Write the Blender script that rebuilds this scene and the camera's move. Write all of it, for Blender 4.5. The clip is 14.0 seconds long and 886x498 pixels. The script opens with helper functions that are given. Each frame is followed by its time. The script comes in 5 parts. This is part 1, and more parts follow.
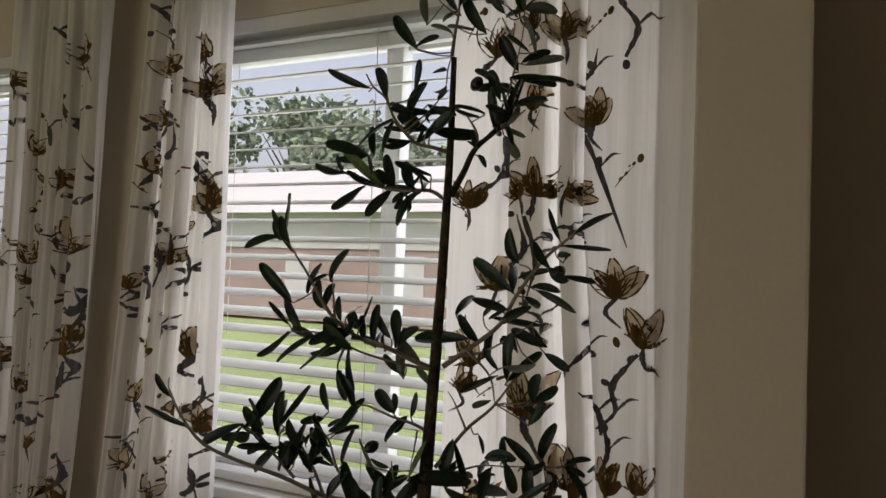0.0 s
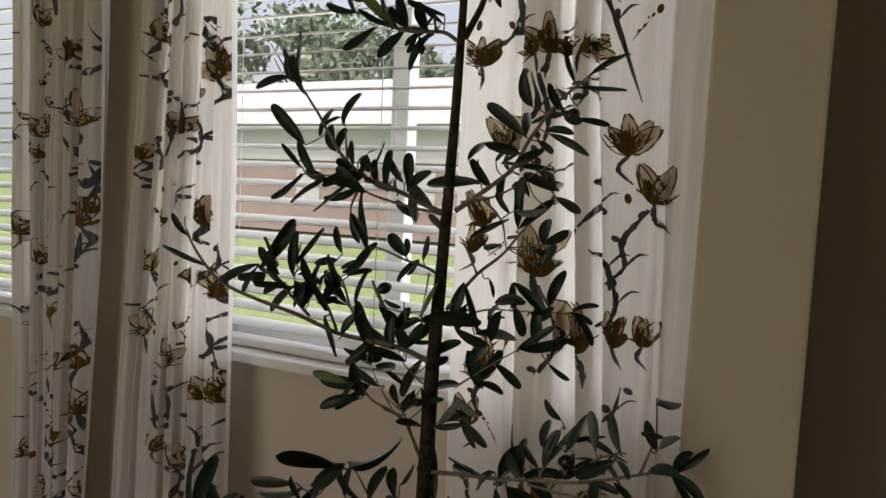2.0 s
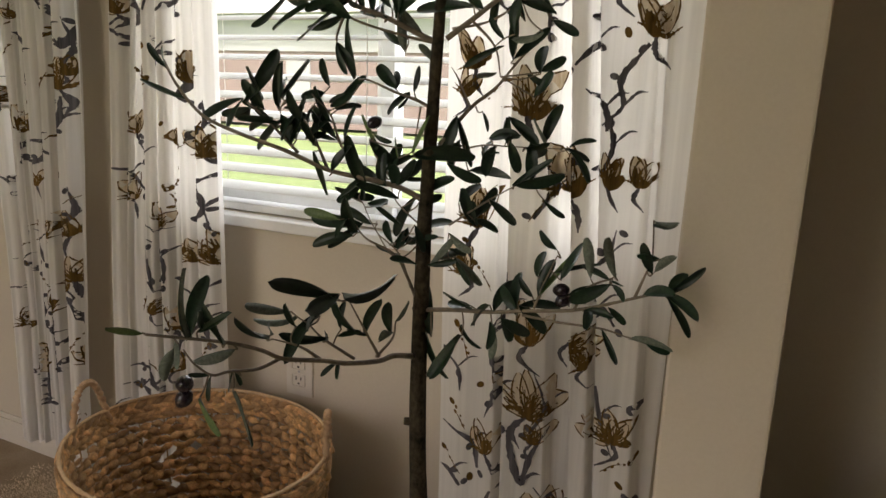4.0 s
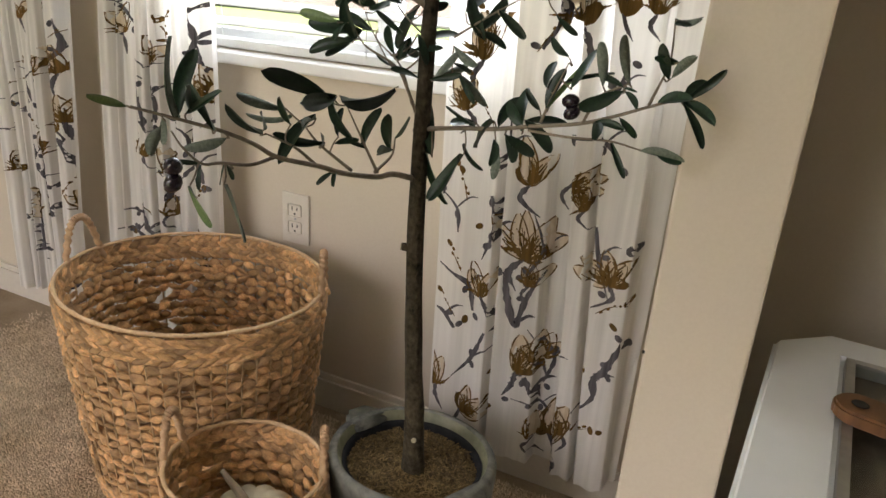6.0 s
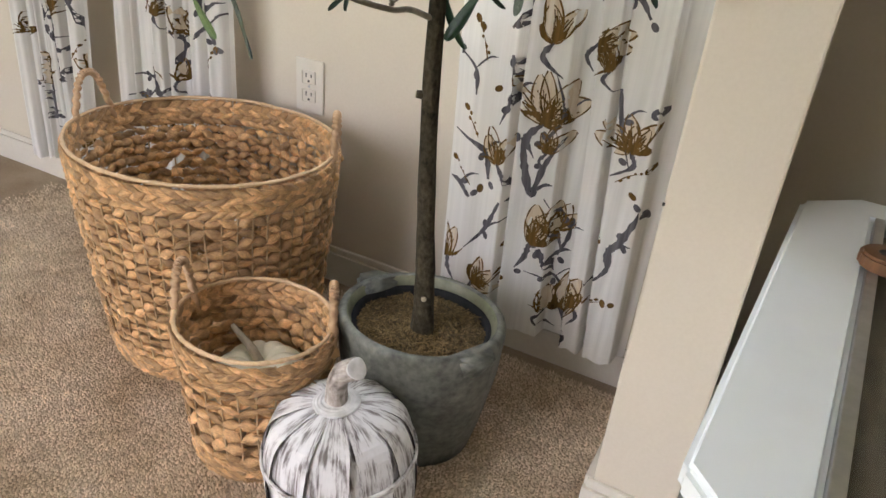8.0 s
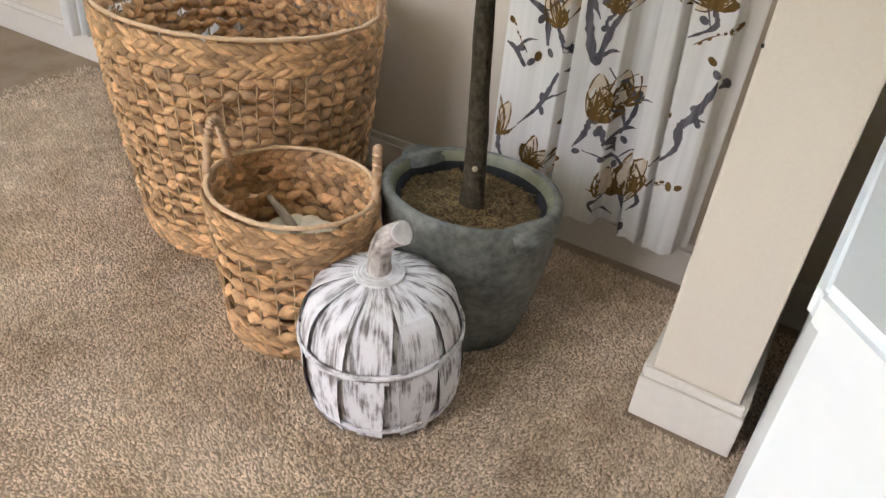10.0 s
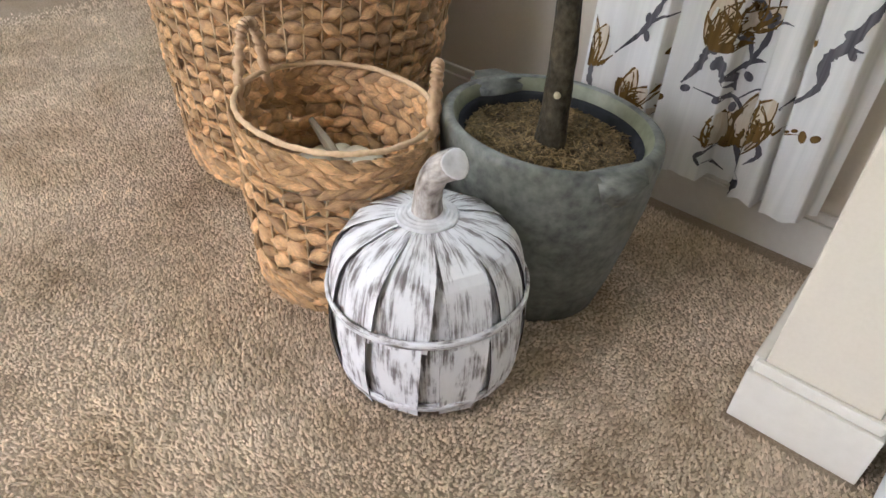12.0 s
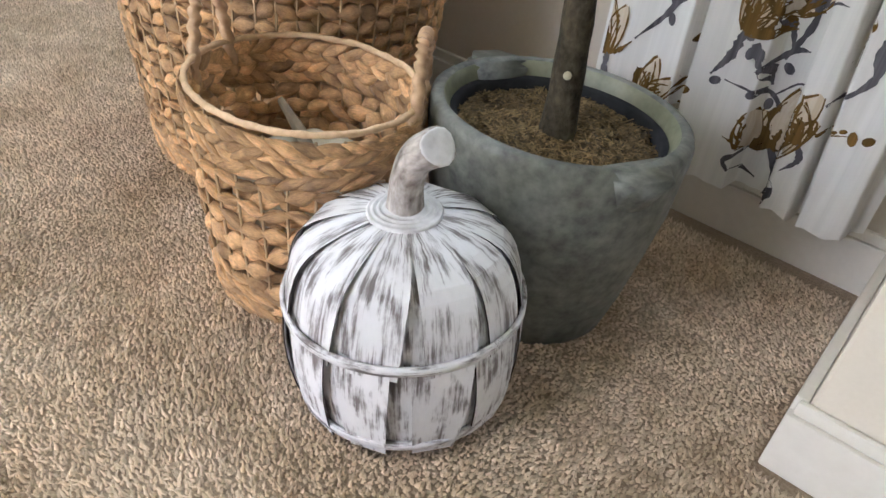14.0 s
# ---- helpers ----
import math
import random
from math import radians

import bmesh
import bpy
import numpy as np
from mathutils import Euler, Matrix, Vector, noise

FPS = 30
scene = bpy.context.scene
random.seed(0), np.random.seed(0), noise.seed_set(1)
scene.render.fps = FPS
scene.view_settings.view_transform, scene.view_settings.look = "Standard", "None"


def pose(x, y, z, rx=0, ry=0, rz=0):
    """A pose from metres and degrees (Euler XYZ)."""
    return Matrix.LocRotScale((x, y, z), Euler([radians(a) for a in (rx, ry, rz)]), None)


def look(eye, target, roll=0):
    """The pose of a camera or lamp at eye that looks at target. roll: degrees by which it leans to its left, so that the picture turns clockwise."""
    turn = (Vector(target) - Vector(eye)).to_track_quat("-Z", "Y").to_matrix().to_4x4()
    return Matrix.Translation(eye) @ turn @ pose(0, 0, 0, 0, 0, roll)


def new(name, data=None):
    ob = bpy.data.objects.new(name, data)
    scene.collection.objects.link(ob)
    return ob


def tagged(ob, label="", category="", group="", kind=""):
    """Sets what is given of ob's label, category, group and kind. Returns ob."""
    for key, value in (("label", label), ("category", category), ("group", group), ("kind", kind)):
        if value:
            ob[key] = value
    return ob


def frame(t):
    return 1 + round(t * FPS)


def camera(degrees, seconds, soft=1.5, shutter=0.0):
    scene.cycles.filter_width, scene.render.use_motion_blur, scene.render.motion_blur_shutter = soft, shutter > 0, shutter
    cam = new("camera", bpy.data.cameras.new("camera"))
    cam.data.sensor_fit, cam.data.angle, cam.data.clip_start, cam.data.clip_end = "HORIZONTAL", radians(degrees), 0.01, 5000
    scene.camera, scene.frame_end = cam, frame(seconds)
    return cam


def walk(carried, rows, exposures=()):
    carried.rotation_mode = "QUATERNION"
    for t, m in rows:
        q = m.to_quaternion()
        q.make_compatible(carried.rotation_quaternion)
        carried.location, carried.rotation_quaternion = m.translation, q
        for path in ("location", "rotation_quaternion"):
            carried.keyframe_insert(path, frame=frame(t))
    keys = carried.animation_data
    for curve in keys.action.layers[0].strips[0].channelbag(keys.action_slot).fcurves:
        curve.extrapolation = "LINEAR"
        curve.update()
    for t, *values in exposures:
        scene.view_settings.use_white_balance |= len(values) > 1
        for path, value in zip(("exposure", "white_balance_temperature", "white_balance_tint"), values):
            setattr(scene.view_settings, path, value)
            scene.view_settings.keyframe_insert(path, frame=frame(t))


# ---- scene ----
cam = camera(64.1, 14.0)
PATH = [
    (0, (0.094, 0.0, 1.233), (0.032, 1.995, 1.345), -0.2),
    (0.5, (0.095, -0.002, 1.212), (0.027, 1.995, 1.28), -0.1),
    (1, (0.096, -0.002, 1.189), (0.019, 1.996, 1.199), 0.1),
    (1.5, (0.094, -0.003, 1.165), (0.01, 1.994, 1.108), 0.2),
    (2, (0.092, -0.002, 1.139), (0.0, 1.992, 1.015), 0.3),
    (2.2, (0.094, -0.001, 1.132), (-0.002, 1.991, 0.983), 0.3),
    (4.3, (0.095, 0.014, 1.04), (0.024, 1.96, 0.582), -0.4),
    (4.5, (0.095, 0.015, 1.028), (0.028, 1.954, 0.542), -0.2),
    (5, (0.093, 0.016, 1.0), (0.028, 1.936, 0.442), 0.3),
    (5.5, (0.09, 0.017, 0.969), (0.025, 1.917, 0.347), 0.9),
    (6, (0.092, 0.017, 0.946), (0.023, 1.895, 0.26), 1.5),
    (6.5, (0.096, 0.013, 0.923), (0.018, 1.866, 0.175), 2.0),
    (7, (0.099, 0.01, 0.904), (0.014, 1.839, 0.099), 2.4),
    (7.5, (0.103, 0.008, 0.881), (0.007, 1.812, 0.021), 2.8),
    (8, (0.1, 0.009, 0.852), (-0.003, 1.792, -0.049), 3.0),
    (8.5, (0.098, 0.01, 0.824), (-0.016, 1.768, -0.124), 3.1),
    (9, (0.097, 0.014, 0.799), (-0.034, 1.743, -0.198), 3.0),
    (9.2, (0.095, 0.018, 0.786), (-0.042, 1.735, -0.231), 3.0),
    (11.3, (0.084, 0.129, 0.655), (-0.245, 1.729, -0.499), 2.5),
    (11.5, (0.09, 0.146, 0.644), (-0.265, 1.736, -0.515), 2.4),
    (12, (0.088, 0.187, 0.615), (-0.309, 1.756, -0.56), 2.8),
    (12.5, (0.089, 0.224, 0.579), (-0.33, 1.788, -0.594), 3.4),
    (13, (0.087, 0.256, 0.551), (-0.338, 1.825, -0.615), 3.9),
    (13.5, (0.087, 0.283, 0.538), (-0.332, 1.859, -0.62), 4.4),
    (14, (0.083, 0.292, 0.533), (-0.331, 1.878, -0.612), 4.6),
]
# The path was fitted in the room's own frame; SET turns it so that the window wall runs along x, with its face at y = 0.
SET = pose(-0.3, 0, 0, 0, -2.6, 0) @ pose(0.3, 0, 0) @ pose(0, -1.21, 0, 0, 0, 23.7)
EXPOSURES = [(0.0, -0.05, 6700, 23), (1.5, 0.0, 6700, 23), (2.2, 0.15, 6800, 22), (4.3, 0.92, 6950, 19), (5.0, 1.2, 6850, 18), (6.5, 1.9, 6300, 16), (7.5, 2.16, 5950, 15), (9.0, 2.18, 5850, 15), (11.3, 2.36, 5600, 13), (14.0, 2.4, 5480, 12)]
walk(cam, [(t, SET @ look(eye, target, roll)) for t, eye, target, roll in PATH], EXPOSURES)

# ---- world, sun, large lights ----
world = bpy.data.worlds.new("world")
scene.world = world
world.use_nodes = True
wn = world.node_tree
sky = wn.nodes.new("ShaderNodeTexSky")
sky.sky_type, sky.sun_disc = "NISHITA", False
sky.dust_density, sky.ozone_density = 9.0, 0.4
sky.sun_elevation, sky.sun_rotation = radians(60), radians(206)
veil = wn.nodes.new("ShaderNodeMix")
veil.data_type, veil.blend_type = "RGBA", "ADD"
veil.inputs[0].default_value, veil.inputs[7].default_value = 1.0, (3.0, 3.1, 3.2, 1)
wn.links.new(sky.outputs[0], veil.inputs[6])
wn.links.new(veil.outputs[2], wn.nodes["Background"].inputs[0])
wn.nodes["Background"].inputs[1].default_value = 0.15

sun = new("sun", bpy.data.lights.new("sun", "SUN"))
sun.data.energy, sun.data.angle, sun.data.color = 2.0, radians(0.6), (1, 0.95, 0.88)
sun.matrix_basis = look((0, 0, 0), (-0.22, 0.45, -0.86))


def area(name, eye, target, w, h, watts, colour):
    ob = new(name, bpy.data.lights.new(name, "AREA"))
    ob.data.shape, ob.data.size, ob.data.size_y, ob.data.energy, ob.data.color = "RECTANGLE", w, h, watts, colour
    ob.matrix_basis = look(eye, target)
    return ob


# added soft light from behind the camera, its source unseen
area("added_back_light", (-1.35, -2.67, 1.10), (-1.0, 0, 0.5), 1.4, 1.9, 2.6, (1.0, 0.97, 0.93))
for wx, watts in ((-0.704, 2.9), (-2.20, 1.3)):
    area("window_daylight", (wx, 0.010, 1.29), (wx, -1, 1.29), 1.02, 0.96, watts, (0.86, 0.94, 1.0))
    area("sky_daylight", (wx, 0.19, 1.29), (wx, -1, 1.29), 1.0, 0.96, 5.2, (0.95, 0.98, 1.0))


# ---- materials ----
def nodes(name):
    m = bpy.data.materials.new(name)
    m.use_nodes = True
    return m, m.node_tree, m.node_tree.nodes["Principled BSDF"]


def noise_node(nt, scale, stretch=(1, 1, 1), source="Object", detail=4.0, rough=0.55):
    tc, mp, no = (nt.nodes.new(k) for k in ("ShaderNodeTexCoord", "ShaderNodeMapping", "ShaderNodeTexNoise"))
    mp.inputs["Scale"].default_value = stretch
    no.inputs["Scale"].default_value, no.inputs["Detail"].default_value, no.inputs["Roughness"].default_value = scale, detail, rough
    nt.links.new(tc.outputs[source], mp.inputs[0])
    nt.links.new(mp.outputs[0], no.inputs["Vector"])
    return no.outputs["Fac"], mp


def ramp(nt, fac, stops):
    r = nt.nodes.new("ShaderNodeValToRGB")
    while len(r.color_ramp.elements) < len(stops):
        r.color_ramp.elements.new(0.5)
    for e, (p, c) in zip(r.color_ramp.elements, stops):
        e.position, e.color = p, (*c, 1)
    nt.links.new(fac, r.inputs[0])
    return r.outputs[0]


def mixed(nt, fac, a, b, mode="MIX"):
    x = nt.nodes.new("ShaderNodeMix")
    x.data_type, x.blend_type = "RGBA", mode
    for sock, v in ((x.inputs[0], fac), (x.inputs[6], a), (x.inputs[7], b)):
        if hasattr(v, "links"):
            nt.links.new(v, sock)
        else:
            sock.default_value = v if isinstance(v, float) else (*v, 1)
    return x.outputs[2]


def bumped(nt, bsdf, height, strength, distance):
    b = nt.nodes.new("ShaderNodeBump")
    b.inputs["Strength"].default_value, b.inputs["Distance"].default_value = strength, distance
    nt.links.new(height, b.inputs["Height"])
    nt.links.new(b.outputs[0], bsdf.inputs["Normal"])


def surface(name, dark, light, rough=0.6, grain=60.0, blotch=3.0, bump=0.3, depth=0.002, stretch=(1, 1, 1), metal=0.0, source="Object", vary=0.0, spec=0.5):
    """A two-scale surface: fine grain, broad blotches, fine relief."""
    m, nt, b = nodes(name)
    fine, _ = noise_node(nt, grain, stretch, source)
    broad, _ = noise_node(nt, blotch, (1, 1, 1), source, 3.0)
    both = nt.nodes.new("ShaderNodeMath")
    both.operation = "MULTIPLY_ADD"
    nt.links.new(fine, both.inputs[0])
    both.inputs[1].default_value = 0.5
    half = nt.nodes.new("ShaderNodeMath")
    half.operation = "MULTIPLY"
    half.inputs[1].default_value = 0.5
    nt.links.new(broad, half.inputs[0])
    nt.links.new(half.outputs[0], both.inputs[2])
    col = ramp(nt, both.outputs[0], [(0.33, dark), (0.67, light)])
    if vary:
        info, geo, add, hsv = (nt.nodes.new(k) for k in ("ShaderNodeObjectInfo", "ShaderNodeNewGeometry", "ShaderNodeMath", "ShaderNodeHueSaturation"))
        nt.links.new(info.outputs["Random"], add.inputs[0])
        nt.links.new(geo.outputs["Random Per Island"], add.inputs[1])
        fr, mr = nt.nodes.new("ShaderNodeMath"), nt.nodes.new("ShaderNodeMapRange")
        fr.operation = "FRACT"
        nt.links.new(add.outputs[0], fr.inputs[0])
        nt.links.new(fr.outputs[0], mr.inputs[0])
        mr.inputs[3].default_value, mr.inputs[4].default_value = 1 - vary, 1 + vary
        nt.links.new(mr.outputs[0], hsv.inputs["Value"])
        nt.links.new(col, hsv.inputs["Color"])
        col = hsv.outputs[0]
    nt.links.new(col, b.inputs["Base Color"])
    b.inputs["Roughness"].default_value, b.inputs["Metallic"].default_value = rough, metal
    b.inputs["Specular IOR Level"].default_value = spec
    if bump:
        bumped(nt, b, fine, bump, depth)
    return m


def cloth(name, dark, light, through_share):
    """Woven cloth that lets part of the light through, with slubs running down it."""
    m, nt, b = nodes(name)
    slub, _ = noise_node(nt, 130.0, (1, 1, 0.02))
    broad, _ = noise_node(nt, 5.0)
    weave, _ = noise_node(nt, 900.0, (1, 1, 0.6))
    col = mixed(nt, 0.35, ramp(nt, slub, [(0.35, dark), (0.65, light)]), ramp(nt, broad, [(0.3, dark), (0.7, light)]))
    nt.links.new(col, b.inputs["Base Color"])
    b.inputs["Roughness"].default_value, b.inputs["Specular IOR Level"].default_value = 0.9, 0.15
    bumped(nt, b, weave, 0.15, 0.0006)
    tl, mx = nt.nodes.new("ShaderNodeBsdfTranslucent"), nt.nodes.new("ShaderNodeMixShader")
    nt.links.new(mixed(nt, 1.0, col, (1.0, 0.955, 0.88), "MULTIPLY"), tl.inputs[0])
    mx.inputs[0].default_value = through_share
    nt.links.new(b.outputs[0], mx.inputs[1])
    nt.links.new(tl.outputs[0], mx.inputs[2])
    nt.links.new(mx.outputs[0], nt.nodes["Material Output"].inputs[0])
    return m


WALL = surface("wall_paint", (0.60, 0.53, 0.43), (0.64, 0.57, 0.47), 0.75, 220, 1.2, 0.12, 0.0008, spec=0.3)
CEILING = surface("ceiling_paint", (0.78, 0.77, 0.74), (0.82, 0.81, 0.78), 0.9, 150, 1.5, 0.2, 0.001)
TRIM = surface("trim_paint", (0.63, 0.58, 0.50), (0.69, 0.64, 0.56), 0.45, 90, 2.0, 0.05, 0.0006)
VINYL = surface("window_vinyl", (0.78, 0.78, 0.77), (0.83, 0.83, 0.82), 0.35, 60, 2.0, 0.03, 0.0004)
CARPET = surface("carpet", (0.27, 0.205, 0.143), (0.48, 0.385, 0.29), 0.95, 260, 4.0, 0.9, 0.004, spec=0.1)
def patched(m, scale, low):
    """Broad uneven trodden patches over a surface's colour."""
    nt = m.node_tree
    b = nt.nodes["Principled BSDF"]
    src = b.inputs["Base Color"].links[0].from_socket
    broad, _ = noise_node(nt, scale, detail=5.0, rough=0.62)
    tone = ramp(nt, broad, [(0.36, low), (0.60, (1, 1, 1))])
    nt.links.new(mixed(nt, 1.0, src, tone, "MULTIPLY"), b.inputs["Base Color"])
    return m


PILE = surface("carpet_pile", (0.48, 0.368, 0.26), (0.85, 0.70, 0.535), 0.95, 30, 4.0, 0.0, vary=0.24, spec=0.1)
patched(CARPET, 5.5, (0.80, 0.765, 0.71))
patched(PILE, 5.5, (0.80, 0.765, 0.71))
CLOTH = cloth("curtain_cloth", (0.76, 0.75, 0.73), (0.86, 0.85, 0.83), 0.38)
INK_TAN = cloth("curtain_print_tan", (0.58, 0.46, 0.30), (0.80, 0.735, 0.63), 0.38)
INK_BROWN = cloth("curtain_print_brown", (0.05, 0.030, 0.008), (0.21, 0.122, 0.036), 0.2)
INK_GREY = cloth("curtain_print_grey", (0.035, 0.033, 0.038), (0.17, 0.16, 0.172), 0.2)
SLAT = cloth("blind_slat", (0.80, 0.80, 0.78), (0.84, 0.84, 0.83), 0.15)
CORD = surface("blind_cord", (0.7, 0.7, 0.67), (0.8, 0.8, 0.78), 0.8, 200, 5, 0.1)
WOVEN = surface("woven_water_hyacinth", (0.185, 0.082, 0.030), (0.95, 0.60, 0.28), 0.40, 13, 2.0, 0.9, 0.0018, (0.5, 6, 1), source="UV", vary=0.42, spec=0.5)
STAKE = surface("basket_stake", (0.36, 0.24, 0.12), (0.60, 0.43, 0.25), 0.6, 80, 5, 0.2, vary=0.15)
ROPE = surface("basket_rope", (0.30, 0.175, 0.085), (0.58, 0.39, 0.23), 0.6, 90, 6, 0.4, 0.001)
RIM = surface("basket_rim_cord", (0.42, 0.27, 0.14), (0.66, 0.46, 0.27), 0.6, 150, 6, 0.3, 0.001)
CLAY = surface("glazed_clay", (0.026, 0.028, 0.023), (0.200, 0.202, 0.168), 0.5, 75, 11, 0.5, 0.0018)
LIP = surface("glazed_clay_lip", (0.10, 0.105, 0.06), (0.23, 0.23, 0.15), 0.5, 60, 9, 0.3, 0.001)
LINER = surface("nursery_pot_plastic", (0.010, 0.010, 0.011), (0.026, 0.026, 0.027), 0.85, 50, 4, 0.1, spec=0.15)
SOIL = surface("coir_soil", (0.03, 0.02, 0.01), (0.10, 0.07, 0.035), 0.95, 120, 12, 0.8, 0.004)
COIR = surface("coir_fibre", (0.062, 0.041, 0.017), (0.235, 0.162, 0.074), 0.85, 150, 12, 0.0, vary=0.5, spec=0.2)
BARK = surface("olive_bark", (0.010, 0.009, 0.006), (0.088, 0.070, 0.044), 0.85, 150, 30, 1.0, 0.004, (1, 1, 0.75), spec=0.15)
TWIG = surface("olive_twig", (0.11, 0.088, 0.062), (0.27, 0.225, 0.165), 0.7, 120, 10, 0.3, 0.001)
CUT = surface("cut_wood", (0.36, 0.31, 0.2), (0.5, 0.44, 0.3), 0.7, 100, 20, 0.2)
LEAF = surface("olive_leaf_face", (0.005, 0.013, 0.007), (0.017, 0.042, 0.020), 0.36, 60, 14, 0.15, 0.0006, vary=0.4, spec=0.35)
LEAF_YOUNG = surface("olive_leaf_young", (0.045, 0.085, 0.022), (0.12, 0.19, 0.06), 0.45, 60, 14, 0.15, 0.0006, vary=0.3)
LEAF_BACK = surface("olive_leaf_back", (0.055, 0.072, 0.052), (0.18, 0.21, 0.165), 0.75, 60, 14, 0.15, 0.0006, vary=0.25)
OLIVE = surface("olive_skin", (0.008, 0.005, 0.008), (0.022, 0.012, 0.02), 0.25, 40, 10, 0.05)
GOURD = surface("cream_gourd_rind", (0.50, 0.45, 0.33), (0.68, 0.62, 0.48), 0.5, 40, 8, 0.2, 0.001)
STEM = surface("dried_stem", (0.18, 0.145, 0.10), (0.40, 0.33, 0.24), 0.85, 70, 12, 0.7, 0.002, (1, 1, 0.3))
WHITE = surface("white_lacquer", (0.82, 0.85, 0.87), (0.86, 0.89, 0.91), 0.3, 30, 2, 0.02, 0.0004)
BOARD = surface("oiled_wood", (0.085, 0.036, 0.013), (0.23, 0.105, 0.04), 0.45, 14, 3, 0.15, 0.0006, (6, 1, 1))
BOARD_EDGE = surface("pale_wood_edge", (0.45, 0.32, 0.18), (0.6, 0.45, 0.28), 0.5, 30, 3, 0.1, 0.0005, (6, 1, 1))
STEEL = surface("brushed_metal", (0.42, 0.42, 0.42), (0.55, 0.55, 0.55), 0.35, 90, 6, 0.1, 0.0003, metal=0.9)
DARK_WOOD = surface("mottled_dark_wood", (0.020, 0.013, 0.009), (0.30, 0.225, 0.165), 0.6, 16, 9, 0.2, 0.001, (2.2, 0.6, 1))
PLATE = surface("outlet_plastic", (0.64, 0.59, 0.51), (0.69, 0.64, 0.56), 0.35, 60, 3, 0.02)
# black for the shade inside small holes, and for the wall's paint chip
HOLE_CHIP = surface("hole_shade_and_chip", (0.012, 0.012, 0.012), (0.02, 0.02, 0.02), 0.6, 60, 3, 0.0)
GRASS = surface("lawn", (0.135, 0.195, 0.065), (0.285, 0.365, 0.14), 0.9, 6, 0.4, 0.5, 0.03)
BRICK = surface("far_brick", (0.24, 0.18, 0.17), (0.34, 0.26, 0.25), 0.85, 12, 1, 0.3, 0.01)
SIDING = surface("far_siding", (0.42, 0.43, 0.45), (0.50, 0.51, 0.53), 0.7, 5, 0.6, 0.1)
ROOFING = surface("far_roof", (0.40, 0.40, 0.41), (0.52, 0.52, 0.53), 0.9, 10, 1, 0.3, 0.01)
FOLIAGE = surface("far_foliage", (0.10, 0.14, 0.09), (0.20, 0.26, 0.17), 0.7, 3, 0.5, 0.0, vary=0.5)


def whitewash(name):
    """White paint brushed over dark wood, worn through in streaks along each strip."""
    m, nt, b = nodes(name)
    streak, mp = noise_node(nt, 5.0, (1.7, 0.22, 1), "UV", 9.0, 0.72)
    patch, mq = noise_node(nt, 2.2, (0.8, 0.9, 1), "UV", 4.0)
    info, geo, add, cmb = (nt.nodes.new(k) for k in ("ShaderNodeObjectInfo", "ShaderNodeNewGeometry", "ShaderNodeMath", "ShaderNodeCombineXYZ"))
    add.operation = "MULTIPLY"
    nt.links.new(info.outputs["Random"], add.inputs[0])
    add.inputs[1].default_value = 37.0
    nt.links.new(add.outputs[0], cmb.inputs[0])
    nt.links.new(add.outputs[0], cmb.inputs[1])
    nt.links.new(cmb.outputs[0], mp.inputs["Location"])
    nt.links.new(cmb.outputs[0], mq.inputs["Location"])
    mul = nt.nodes.new("ShaderNodeMath")
    mul.operation = "ADD"
    nt.links.new(streak, mul.inputs[0])
    nt.links.new(patch, mul.inputs[1])
    wear = ramp(nt, mul.outputs[0], [(0.0, (0, 0, 0)), (0.462, (0, 0, 0)), (0.555, (1, 1, 1))])
    scaled = nt.nodes.new("ShaderNodeMath")
    scaled.operation = "MULTIPLY"
    scaled.inputs[1].default_value = 0.55
    nt.links.new(mul.outputs[0], scaled.inputs[0])
    nt.links.new(scaled.outputs[0], nt.nodes["Color Ramp"].inputs[0])
    wood = ramp(nt, streak, [(0.3, (0.11, 0.09, 0.086)), (0.7, (0.28, 0.245, 0.23))])
    paint = ramp(nt, patch, [(0.3, (0.60, 0.58, 0.585)), (0.7, (0.72, 0.705, 0.70))])
    nt.links.new(mixed(nt, wear, wood, paint), b.inputs["Base Color"])
    b.inputs["Roughness"].default_value = 0.7
    bumped(nt, b, mul.outputs[0], 0.5, 0.0014)
    return m


WASH = whitewash("whitewashed_wood")
STEMWOOD = surface("greyed_stem_wood", (0.10, 0.075, 0.06), (0.66, 0.60, 0.55), 0.75, 7, 3, 0.5, 0.001, (2.6, 0.8, 1), source="UV", spec=0.2)
# unpainted slat sides, coloured this dark to draw the shaded gaps too
BARE_SHADE = surface("bare_wood_edge_shade", (0.035, 0.028, 0.025), (0.12, 0.10, 0.09), 0.85, 60, 20, 0.3, 0.001, spec=0.2)
CHALK = surface("chalk_paint", (0.50, 0.48, 0.47), (0.80, 0.78, 0.77), 0.75, 90, 30, 0.3, 0.0008, spec=0.2)


